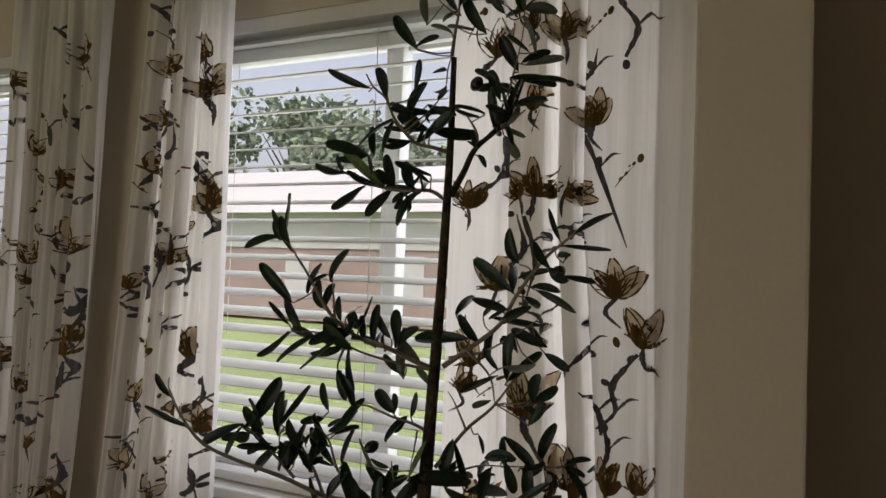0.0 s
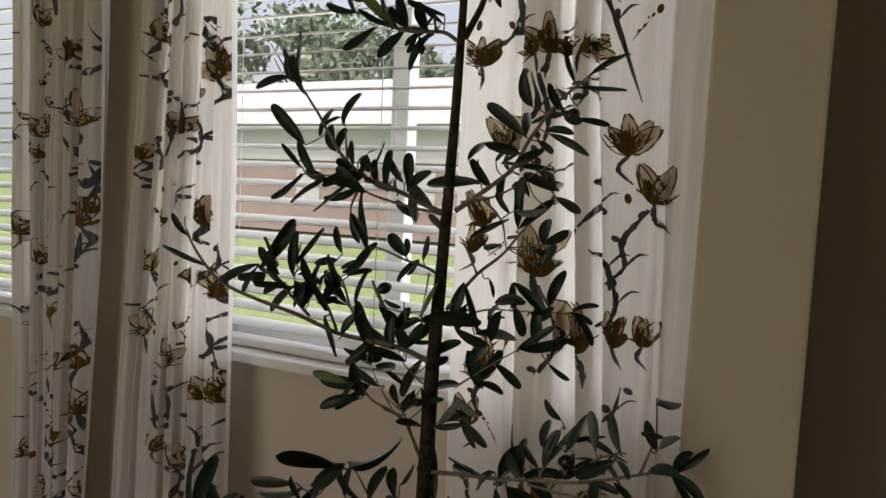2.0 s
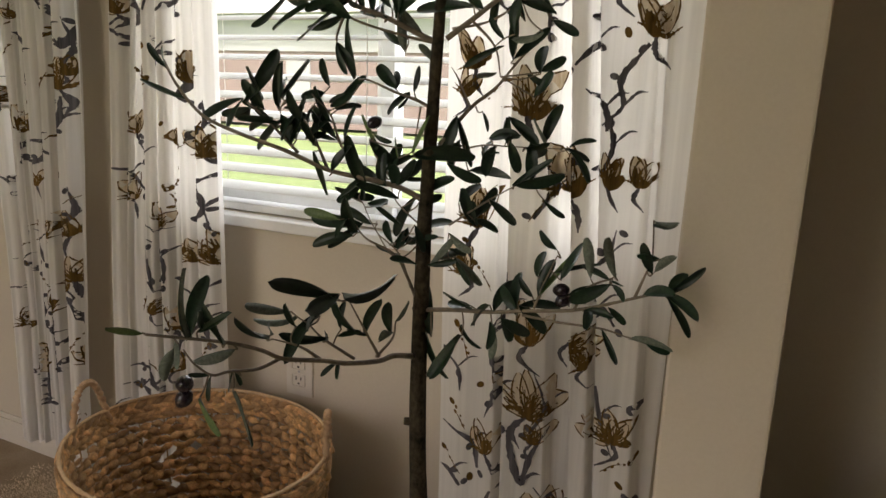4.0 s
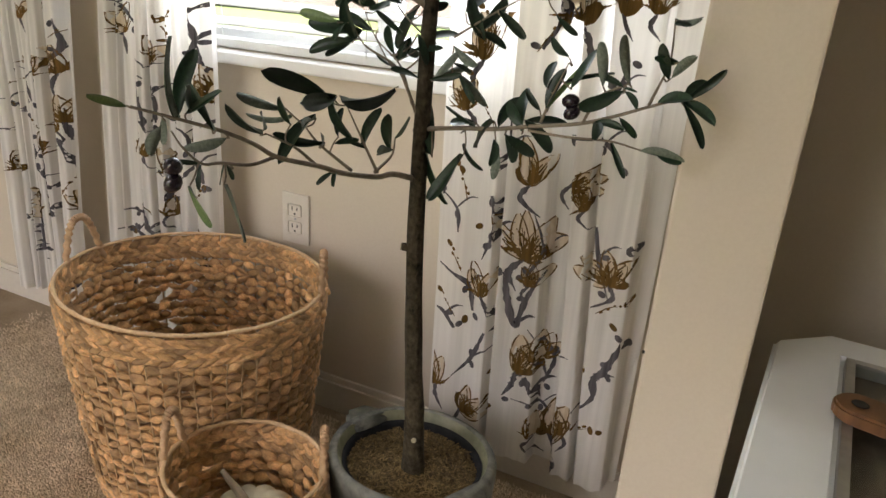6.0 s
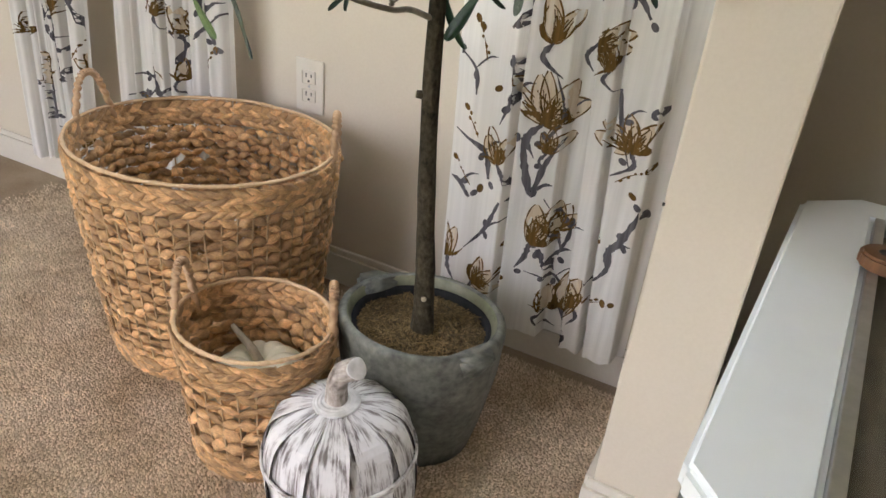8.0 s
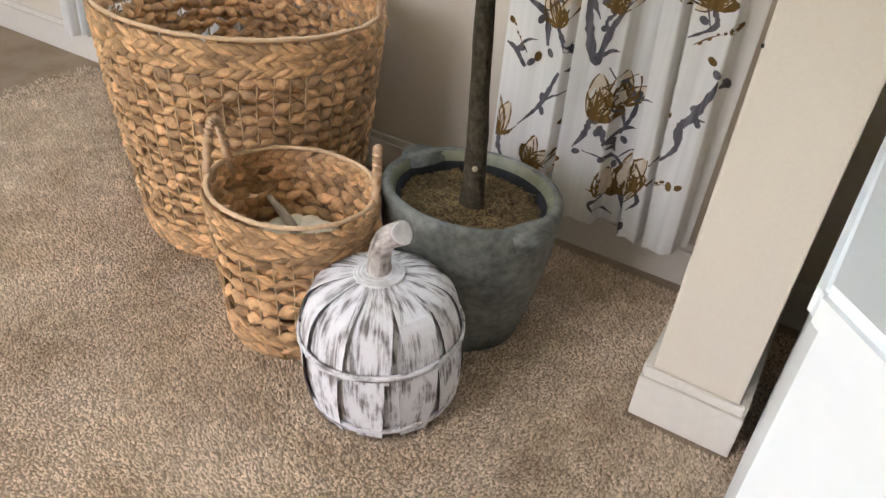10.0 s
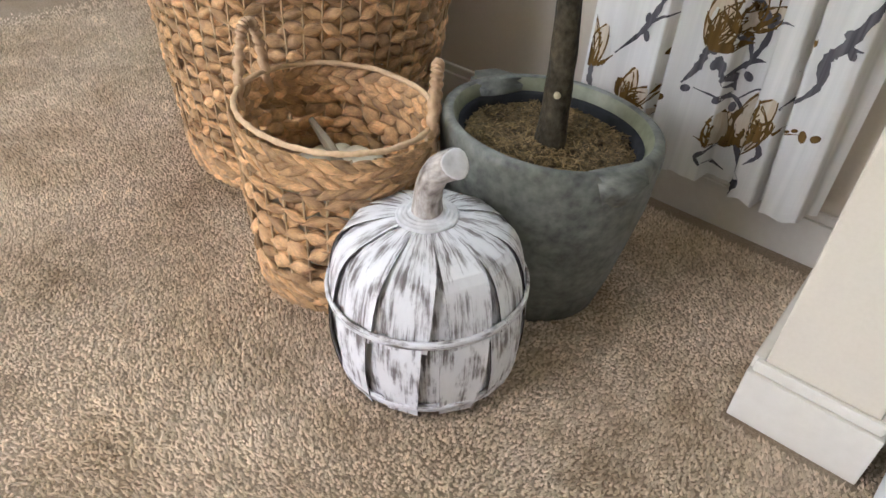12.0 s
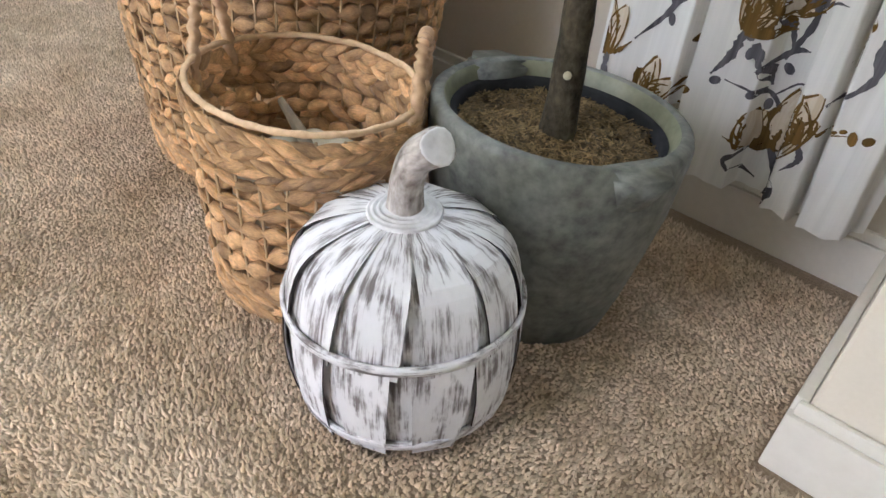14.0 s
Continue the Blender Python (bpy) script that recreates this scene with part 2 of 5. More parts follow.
def pane_material():
    m, nt, b = nodes("window_glass")
    tr, gl, fr, mx = (nt.nodes.new(k) for k in ("ShaderNodeBsdfTransparent", "ShaderNodeBsdfGlossy", "ShaderNodeMath", "ShaderNodeMixShader"))
    lw = nt.nodes.new("ShaderNodeLayerWeight")
    lw.inputs["Blend"].default_value = 0.12
    fr.operation = "MULTIPLY_ADD"
    nt.links.new(lw.outputs["Facing"], fr.inputs[0])
    fr.inputs[1].default_value, fr.inputs[2].default_value = 0.07, 0.025
    gl.inputs["Roughness"].default_value = 0.02
    tr.inputs[0].default_value = (0.93, 0.96, 0.96, 1)
    for a, c in ((fr.outputs[0], mx.inputs[0]), (tr.outputs[0], mx.inputs[1]), (gl.outputs[0], mx.inputs[2])):
        nt.links.new(a, c)
    nt.links.new(mx.outputs[0], nt.nodes["Material Output"].inputs[0])
    return m


GLASS = pane_material()


# ---- mesh helpers ----
def world_of(ob):
    return (world_of(ob.parent) @ ob.matrix_parent_inverse if ob.parent else Matrix()) @ ob.matrix_basis


def mesh_of(name, verts, faces, smooth=True, uvs=None):
    me = bpy.data.meshes.new(name)
    me.from_pydata([tuple(map(float, v)) for v in verts], [], [tuple(map(int, f)) for f in faces])
    if smooth:
        me.polygons.foreach_set("use_smooth", np.ones(len(me.polygons), bool))
    if uvs is not None:
        lay = me.uv_layers.new(name="UVMap")
        idx = np.empty(len(me.loops), int)
        me.loops.foreach_get("vertex_index", idx)
        lay.data.foreach_set("uv", np.asarray(uvs, float)[idx].ravel())
    me.update()
    return me


def part(name, data, material, parent=None, label="", at=None):
    """ONE mesh object under a thing or a part; data in world coordinates (or placed by the pose at)."""
    if isinstance(data, bmesh.types.BMesh):
        me = bpy.data.meshes.new(name)
        data.to_mesh(me)
        data.free()
    else:
        me = data
    if not me.materials:
        for mm in material if isinstance(material, (list, tuple)) else [material]:
            me.materials.append(mm)
    ob = new(name, me)
    if at is not None:
        ob.matrix_basis = at
    if parent is not None:
        ob.parent = parent
        ob.matrix_parent_inverse = world_of(parent).inverted()
    return tagged(ob, label) if label else ob


def thing(name, x, y, z, label, category, group=""):
    ob = new(name)
    ob.matrix_basis = pose(x, y, z)
    ob.empty_display_size = 0.02
    return tagged(ob, label, category, group)


def box(x0, x1, y0, y1, z0, z1, bevel=0.0, segments=2):
    bm = bmesh.new()
    bmesh.ops.create_cube(bm, size=1.0)
    for v in bm.verts:
        v.co = Vector(((x0 + x1) / 2 + v.co.x * (x1 - x0), (y0 + y1) / 2 + v.co.y * (y1 - y0), (z0 + z1) / 2 + v.co.z * (z1 - z0)))
    if bevel:
        bmesh.ops.bevel(bm, geom=bm.edges[:], offset=bevel, segments=segments, affect="EDGES", profile=0.6)
    return bm


def joined(*bms):
    out = bmesh.new()
    for bm in bms:
        me = bpy.data.meshes.new("tmp")
        bm.to_mesh(me)
        bm.free()
        out.from_mesh(me)
        bpy.data.meshes.remove(me)
    return out


def prism(outline, z0, z1, bevel=0.0):
    bm = bmesh.new()
    f = bm.faces.new([bm.verts.new((x, y, z0)) for x, y in outline])
    up = bmesh.ops.extrude_face_region(bm, geom=[f])
    bmesh.ops.translate(bm, verts=[v for v in up["geom"] if isinstance(v, bmesh.types.BMVert)], vec=(0, 0, z1 - z0))
    bmesh.ops.recalc_face_normals(bm, faces=bm.faces[:])
    if bevel:
        bmesh.ops.bevel(bm, geom=bm.edges[:], offset=bevel, segments=2, affect="EDGES")
    return bm


def smooth_line(pts, steps=6):
    """A smooth line through a few points."""
    p = [Vector(q) for q in pts]
    p = [2 * p[0] - p[1], *p, 2 * p[-1] - p[-2]]
    out = []
    for i in range(1, len(p) - 2):
        for k in range(steps):
            t = k / steps
            out.append(0.5 * (2 * p[i] + (p[i + 1] - p[i - 1]) * t + (2 * p[i - 1] - 5 * p[i] + 4 * p[i + 1] - p[i + 2]) * t * t + (3 * p[i] - p[i - 1] - 3 * p[i + 1] + p[i + 2]) * t ** 3))
    return out + [p[-2]]


def tube(pts, radius, sides=8, closed=False, caps=True):
    """Verts, faces and uvs of a tube along pts; radius(i share along, angle) or a number."""
    n = len(pts)
    verts, uvs = [], []
    prev = None
    for i, p in enumerate(pts):
        a = pts[(i + 1) % n] if closed or i < n - 1 else p
        b = pts[i - 1] if closed or i > 0 else p
        tan = (a - b).normalized()
        side = (prev - tan * prev.dot(tan)).normalized() if prev is not None else tan.orthogonal().normalized()
        prev = side
        other = tan.cross(side)
        for k in range(sides):
            ang = 2 * math.pi * k / sides
            r = radius(i / max(1, n - 1), ang) if callable(radius) else radius
            verts.append(p + (side * math.cos(ang) + other * math.sin(ang)) * r)
            uvs.append((i / max(1, n - 1) * 4, k / sides))
    faces = [(i * sides + k, i * sides + (k + 1) % sides, (i + 1) % n * sides + (k + 1) % sides, (i + 1) % n * sides + k) for i in range(n if closed else n - 1) for k in range(sides)]
    if caps and not closed:
        faces += [tuple(range(sides))[::-1], tuple(range((n - 1) * sides, n * sides))]
    return verts, faces, uvs


def tube_mesh(name, pts, radius, sides=8, closed=False):
    return mesh_of(name, *tube(pts, radius, sides, closed)[:2], uvs=None)


def lathe(name, profile, cx, cy, sides=64, rx=1.0, ry=1.0, wobble=0.0):
    """A turned form from (radius, z) rows."""
    verts = []
    for j, (r, z) in enumerate(profile):
        for k in range(sides):
            a = 2 * math.pi * k / sides
            w = 1 + wobble * noise.noise((math.cos(a) * 2, math.sin(a) * 2, z * 15))
            verts.append((cx + rx * r * w * math.cos(a), cy + ry * r * w * math.sin(a), z))
    faces = [(j * sides + k, j * sides + (k + 1) % sides, (j + 1) * sides + (k + 1) % sides, (j + 1) * sides + k) for j in range(len(profile) - 1) for k in range(sides)]
    return mesh_of(name, verts, faces, uvs=[(8 * abs(k / sides - 0.5), r * 8 + j * 0.15) for j, (r, z) in enumerate(profile) for k in range(sides)])


def structure(name, bm, material, label, category):
    ob = part(name, bm, material)
    return tagged(ob, label, category, kind="structure")


# ---- the room ----
X0, X1, Y0, ZC = -3.4, 2.20, -2.70, 2.45
YW = 0.025
WIN = {"window_1": (-1.236, -0.174), "window_2": (-2.737, -1.675)}
SILL, HEAD = 0.787, 1.797
structure("floor", box(X0 - 0.12, X1 + 0.12, Y0 - 0.12, 0.15, -0.1, 0.0), CARPET, "beige brown cut pile carpet on the floor", "carpet floor")
(a1, b1), (a2, b2) = WIN["window_1"], WIN["window_2"]
spans = [(X0 - 0.12, a2, 0, ZC), (b2, a1, 0, ZC), (b1, X1 + 0.12, 0, ZC), (a2, b2, 0, SILL), (a2, b2, HEAD, ZC), (a1, b1, 0, SILL), (a1, b1, HEAD, ZC)]
wall = joined(*[box(a, b, YW, YW + 0.12, c, d) for a, b, c, d in spans])
bmesh.ops.remove_doubles(wall, verts=wall.verts[:], dist=1e-5)
structure("wall_north", wall, WALL, "warm beige painted wall with two windows", "wall")
structure("wall_stub", box(-0.062, 0.057, -0.338, YW, 0, ZC, 0.004), WALL, "beige painted wall end standing out beside the curtain", "wall")
part("paint_chip", box(-0.0632, -0.0600, -0.3392, -0.3370, 0.538, 0.5425, 0.0006), HOLE_CHIP, bpy.data.objects["wall_stub"])
structure("wall_west", box(X0 - 0.12, X0, Y0 - 0.12, YW, 0, ZC), WALL, "plain beige painted side wall", "wall")
structure("wall_east", box(X1, X1 + 0.12, Y0 - 0.12, YW, 0, ZC), WALL, "plain beige painted side wall", "wall")
# the gap in this unseen wall is added to let the back light in
structure("wall_south", joined(box(X0, -2.1, Y0 - 0.12, Y0, 0, ZC), box(-0.6, X1, Y0 - 0.12, Y0, 0, ZC), box(-2.1, -0.6, Y0 - 0.12, Y0, 2.1, ZC)), WALL, "plain beige painted wall with an unseen opening added for light", "wall")
structure("ceiling", box(X0 - 0.12, X1 + 0.12, Y0 - 0.12, YW + 0.12, ZC, ZC + 0.1), CEILING, "plain white painted ceiling", "ceiling")


def skirting(x0, x1, y0, y1):
    """A base moulding with a rounded, stepped top."""
    t = joined(box(x0, x1, y0, y1, 0.0, 0.072, 0.002), box(x0 + (0.004 if x1 - x0 < 0.2 else 0), x1 - (0.004 if x1 - x0 < 0.2 else 0), y0 + 0.004, y1, 0.072, 0.088, 0.0035))
    return t


structure("baseboard_1", skirting(X0, -0.062, YW - 0.0125, YW - 0.0005), TRIM, "off-white moulded baseboard under the windows", "baseboard")
structure("baseboard_2", joined(box(-0.0745, 0.0695, -0.3505, -0.3385, 0, 0.072, 0.002), box(-0.0705, 0.0655, -0.3465, -0.3385, 0.072, 0.088, 0.0035), box(-0.0745, -0.0625, -0.3385, YW - 0.013, 0, 0.088, 0.002), box(0.0575, 0.0695, -0.3385, YW - 0.013, 0, 0.088, 0.002)), TRIM, "off-white baseboard round the wall end, slightly scuffed", "baseboard")
structure("baseboard_3", skirting(0.07, X1, YW - 0.0125, YW - 0.0005), TRIM, "off-white moulded baseboard", "baseboard")


def window(name, x0, x1):
    ob = thing(name, (x0 + x1) / 2, YW + 0.09, SILL, "white vinyl sliding window with a painted sill", "window")
    ob["kind"] = "structure"
    mid = (x0 + x1) / 2
    f = part("window_frame", joined(box(x0, x0 + 0.035, YW + 0.06, YW + 0.115, SILL, HEAD, 0.003), box(x1 - 0.035, x1, YW + 0.06, YW + 0.115, SILL, HEAD, 0.003), box(x0 + 0.035, x1 - 0.035, YW + 0.06, YW + 0.115, SILL, SILL + 0.014, 0.003), box(x0 + 0.035, x1 - 0.035, YW + 0.06, YW + 0.115, HEAD - 0.04, HEAD, 0.003)), VINYL, ob)
    for a, b, y in ((x0 + 0.036, mid + 0.022, YW + 0.068), (mid - 0.022, x1 - 0.036, YW + 0.094)):
        s = part("sash", joined(box(a, a + 0.04, y, y + 0.022, SILL + 0.015, HEAD - 0.041, 0.003), box(b - 0.04, b, y, y + 0.022, SILL + 0.015, HEAD - 0.041, 0.003), box(a + 0.04, b - 0.04, y, y + 0.022, SILL + 0.015, SILL + 0.036, 0.003), box(a + 0.04, b - 0.04, y, y + 0.022, HEAD - 0.08, HEAD - 0.041, 0.003)), VINYL, ob)
        g = part("pane", box(a + 0.038, b - 0.038, y + 0.009, y + 0.013, SILL + 0.034, HEAD - 0.078), GLASS, s)
        g.visible_shadow = False
    part("window_sill", box(x0 - 0.03, x1 + 0.03, YW - 0.032, YW + 0.06, SILL - 0.026, SILL - 0.0005, 0.006, 3), VINYL, ob)
    return ob


for nm, (a, b) in WIN.items():
    window(nm, a, b)


def blind(x0, x1):
    """A raised-slat blind hung inside the window opening."""
    ob = thing("window_blind", (x0 + x1) / 2, YW + 0.028, HEAD, "white horizontal slat blind with open slats, hung in the window", "blind", "window blinds")
    part("headrail", joined(box(x0 + 0.006, x1 - 0.006, YW + 0.004, YW + 0.052, HEAD - 0.030, HEAD - 0.002, 0.004), box(x0 + 0.004, x1 - 0.004, YW - 0.003, YW + 0.0035, HEAD - 0.034, HEAD - 0.002, 0.0015)), SLAT, ob)
    me = None
    count = 24
    for i in range(count):
        z = HEAD - 0.050 - i * 0.0394
        if me is None:
            vs, L = [], x1 - x0 - 0.016
            for s, k in ((0.0014, 1), (-0.0014, -1)):
                for j in range(5):
                    t = j / 4 - 0.5
                    for e in (-0.5, 0.5):
                        vs.append((e * L, t * 0.049, s + 0.004 * (0.25 - t * t) * 1.6 + t * 0.011))
            fs = [(2 * j, 2 * j + 1, 2 * j + 3, 2 * j + 2) for j in range(4)] + [(10 + 2 * j, 12 + 2 * j, 13 + 2 * j, 11 + 2 * j) for j in range(4)]
            fs += [(0, 10, 11, 1), (8, 9, 19, 18)] + [(2 * j, 2 * j + 2, 12 + 2 * j, 10 + 2 * j) for j in range(4)] + [(2 * j + 1, 11 + 2 * j, 13 + 2 * j, 3 + 2 * j) for j in range(4)]
            me = mesh_of("slat", vs, fs, smooth=False)
        part("slat", me, SLAT, ob, at=pose((x0 + x1) / 2, YW + 0.028, z, random.uniform(-1.5, 1.5), random.uniform(-0.08, 0.08), 0))
    zb = HEAD - 0.050 - count * 0.0394
    part("bottom_rail", box(x0 + 0.008, x1 - 0.008, YW + 0.004, YW + 0.052, zb - 0.012, zb + 0.006, 0.004), SLAT, ob)
    for sh in (0.12, 0.5, 0.88):
        x = x0 + (x1 - x0) * sh
        for y in (YW + 0.001, YW + 0.055):
            part("ladder_cord", tube_mesh("ladder_cord", [Vector((x, y, HEAD - 0.06)), Vector((x, y, zb))], 0.0009, 5), CORD, ob)
    part("tilt_wand", tube_mesh("tilt_wand", [Vector((x0 + 0.09, YW - 0.006, HEAD - 0.05)), Vector((x0 + 0.088, YW - 0.008, HEAD - 0.55))], 0.004, 6), VINYL, ob)
    return ob


for a, b in WIN.values():
    blind(a, b)


# ---- curtains ----
class Folds:
    """The hanging cloth: its depth at a place across and a height."""

    def __init__(self, top, bottom, z0, z1, cuts, depth, seed, waves, ripple):
        self.top, self.bottom, self.z0, self.z1, self.cuts, self.depth, self.seed, self.waves, self.ripple = top, bottom, z0, z1, cuts, depth, seed, waves, ripple

    def x(self, u, z):
        k = (z - self.z0) / (self.z1 - self.z0)
        a = self.bottom[0] + (self.top[0] - self.bottom[0]) * k
        b = self.bottom[1] + (self.top[1] - self.bottom[1]) * k
        return a + (b - a) * u

    def u(self, x, z):
        k = (z - self.z0) / (self.z1 - self.z0)
        a = self.bottom[0] + (self.top[0] - self.bottom[0]) * k
        b = self.bottom[1] + (self.top[1] - self.bottom[1]) * k
        return (x - a) / (b - a)

    def y(self, u, z):
        sway = 0.012 * noise.noise((u * 2 + self.seed, z * 1.1, 0.3)) + 0.006 * noise.noise((u * 7 + self.seed, z * 2.3, 4.0))
        uu = u + 0.010 * math.sin(z * 3.1 + self.seed) * math.sin(math.pi * min(1, max(0, u)))
        side = 0.0
        k = min(1.0, max(0.0, (z - self.z0) / 1.25))
        for i, (lo, hi) in enumerate(self.cuts):
            c = lo + (hi - lo) * k
            s = max(0.0, min(1.0, (uu - c) / 0.013 + 0.5))
            s = s * s * (3 - 2 * s)
            side += s * (1 if i % 2 == 0 else -1)
        swell = 0.35 * math.sin(uu * math.pi * (len(self.cuts) + 1) + self.seed)
        phase = 2 * math.pi * self.waves * (uu + 0.06 * noise.noise((uu * 4, self.seed, z * 0.35)))
        sway += self.ripple * (math.sin(phase) + 0.4 * math.sin(2 * phase + 1.0))
        return -0.062 - sway + self.depth * (side - 0.4 + 0.25 * swell)

    def at(self, x, z, lift=0.0):
        return (x, self.y(self.u(x, z), z) - lift, z)


def oval(t):
    """Half width of a petal along its length: narrow at the foot, blunt at the tip."""
    return math.sin(math.pi * min(1.0, max(0.0, 0.03 + 0.95 * t ** 0.9))) ** 0.62


class Print:
    """Flower print laid on a curtain: polygons in the plane of the cloth, by colour."""

    def __init__(self, folds):
        self.folds, self.motifs = folds, []

    def motif(self, name):
        self.layers = {}
        self.motifs.append((name, self.layers))

    def strip(self, key, mid, half, lift):
        """A band along mid (points) with half widths."""
        vs, fs = self.layers.setdefault(key, ([], []))
        n0, rows = len(vs), []
        for i, (x, z) in enumerate(mid):
            ax, az = mid[min(i + 1, len(mid) - 1)]
            bx, bz = mid[max(i - 1, 0)]
            dx, dz = ax - bx, az - bz
            d = math.hypot(dx, dz) or 1
            w = half[i]
            for k in (-1, 0, 1):
                px, pz = x - dz / d * w * k, z + dx / d * w * k
                u = self.folds.u(px, pz)
                if u < 0.015 or u > 0.985:
                    px = self.folds.x(min(0.985, max(0.015, u)), pz)
                vs.append(self.folds.at(px, max(pz, self.folds.z0 + 0.004), lift))
        for i in range(len(mid) - 1):
            for k in range(2):
                a = n0 + i * 3 + k
                fs.append((a, a + 1, a + 4, a + 3))

    def stroke(self, key, pts, width, lift=0.0016, ragged=0.3):
        line = smooth_line([(x, 0, z) for x, z in pts], 8)
        n = len(line)
        half = [width * 0.5 * (0.25 + 0.75 * math.sin(math.pi * min(1, 0.12 + i / n))) * (1 + ragged * (random.random() - 0.5) * 2) for i in range(n)]
        self.strip(key, [(p.x, p.z) for p in line], half, lift)

    def petal(self, x, z, angle, length, width, fill="tan", veins=3):
        ca, sa = math.cos(angle), math.sin(angle)
        bend = random.uniform(-0.25, 0.25) * length

        def place(t, side):
            w = side * width * oval(t) * 0.5
            off = bend * t * t + w
            return x + ca * length * t - sa * off, z + sa * length * t + ca * off
        steps = [i / 9 for i in range(10)]
        if fill:
            self.strip(fill, [place(t, 0) for t in steps], [width * 0.5 * oval(t) + 0.0002 for t in steps], 0.0009)
        for side in (-1, 1):
            self.strip("brown", [place(t, side) for t in steps], [0.0005 + 0.0014 * random.random() for _ in steps], 0.0018)
        for v in range(veins):
            s = (v + 1) / (veins + 1) * 2 - 1
            part_steps = [i / 7 * random.uniform(0.45, 0.8) for i in range(8)]
            self.strip("brown", [place(t, s * 0.7) for t in part_steps], [0.0006 + 0.0008 * random.random() for _ in part_steps], 0.0018)

    def magnolia(self, x, z, size, turn=90.0, full=True):
        self.motif("printed_flower")
        size *= 1.06
        n = 5 if full else 3
        for i in range(n):
            a = radians(turn + (i - (n - 1) / 2) * (25 if full else 19) + random.uniform(-12, 12))
            self.petal(x, z, a, size * random.uniform(0.75, 1.05), size * random.uniform(0.28, 0.46), "tan" if random.random() < 0.8 else None)
        for i in range(3 if full else 1):
            a = radians(turn + random.uniform(-70, 70))
            self.petal(x, z, a, size * random.uniform(0.45, 0.7), size * 0.28, "brown", 1)
        for i in range(4):
            a = radians(turn + random.uniform(-80, 80))
            self.stroke("brown", [(x, z), (x + math.cos(a) * size * 0.25, z + math.sin(a) * size * 0.25), (x + math.cos(a + 0.2) * size * 0.55, z + math.sin(a + 0.2) * size * 0.55)], size * 0.09, 0.0020, 0.6)
        self.stroke("grey", [(x, z), (x + random.uniform(-0.3, 0.3) * size, z - 0.35 * size), (x + random.uniform(-0.4, 0.4) * size, z - 0.7 * size)], size * 0.13)

    def bough(self, pts, width):
        self.motif("printed_branch")
        self.stroke("grey", pts, width)
        x, z = pts[len(pts) // 2]
        self.stroke("grey", [(x, z), (x + 0.02, z + 0.02), (x + 0.035, z + 0.022)], width * 0.5)
        for k in range(3):
            a = random.uniform(0, 6.28)
            px, pz = random.choice(pts)
            self.blot("grey", px + 0.012 * math.cos(a), pz + 0.012 * math.sin(a), 0.008, a)

    def spot(self, x, z, r, turn=0.0, key="brown"):
        self.motif("printed_leaf")
        self.blot(key, x, z, r, turn)

    def blot(self, key, x, z, r, turn):
        c, s = math.cos(turn), math.sin(turn)
        steps = [i / 8 for i in range(9)]
        self.strip(key, [(x + c * r * 2 * (t - 0.5), z + s * r * 2 * (t - 0.5)) for t in steps], [r * 0.62 * math.sqrt(max(0.0, 1 - (2 * t - 1) ** 2)) + 0.0001 for t in steps], 0.0016)

    def sprig(self, x, z, turn):
        self.motif("printed_sprig")
        c, s = math.cos(turn), math.sin(turn)
        self.stroke("brown", [(x, z), (x + c * 0.02, z + s * 0.02), (x + c * 0.045, z + s * 0.04)], 0.0022)
        for k in range(4):
            t = 0.012 + k * 0.012
            self.blot("brown", x + c * t + random.uniform(-0.004, 0.004), z + s * t + random.uniform(-0.004, 0.004), random.uniform(0.0022, 0.0042), turn)
        self.blot("brown", x + c * 0.062, z + s * 0.055, 0.0075, turn + 0.4)

    def finish(self, parent):
        for name, layers in self.motifs:
            vs, fs, slots = [], [], []
            for slot, key in enumerate(("tan", "brown", "grey")):
                if key in layers:
                    v, f = layers[key]
                    fs += [tuple(k + len(vs) for k in q) for q in f]
                    slots += [slot] * len(f)
                    vs += v
            me = mesh_of(name, vs, fs)
            ob = part(name, me, [INK_TAN, INK_BROWN, INK_GREY], parent)
            me.polygons.foreach_set("material_index", np.array(slots))


def scatter(pr, seed, count, edge=0.94):
    """Small buds, twigs and specks between the large flowers."""
    r = random.Random(seed)
    f = pr.folds
    for k in range(count):
        z = f.z0 + 0.05 + (1.72 - f.z0) * (k + r.random()) / count
        x = f.x(r.uniform(0.06, edge), z)
        kind = k % 5
        if kind == 0:
            pr.magnolia(x, z, r.uniform(0.035, 0.06), r.uniform(60, 130), False)
        elif kind in (1, 3):
            a, L = r.uniform(0.6, 2.5), r.uniform(0.028, 0.06)
            pr.bough([(x, z), (x + L * math.cos(a) + r.uniform(-0.01, 0.01), z + L * math.sin(a)), (x + 2 * L * math.cos(a + 0.4), z + 2 * L * math.sin(a + 0.4))], r.uniform(0.005, 0.010))
        elif kind == 2:
            pr.spot(x, z, r.uniform(0.005, 0.011), r.uniform(0, 3.1), r.choice(("brown", "grey")))
        else:
            pr.sprig(x, z, r.uniform(0.5, 2.4))


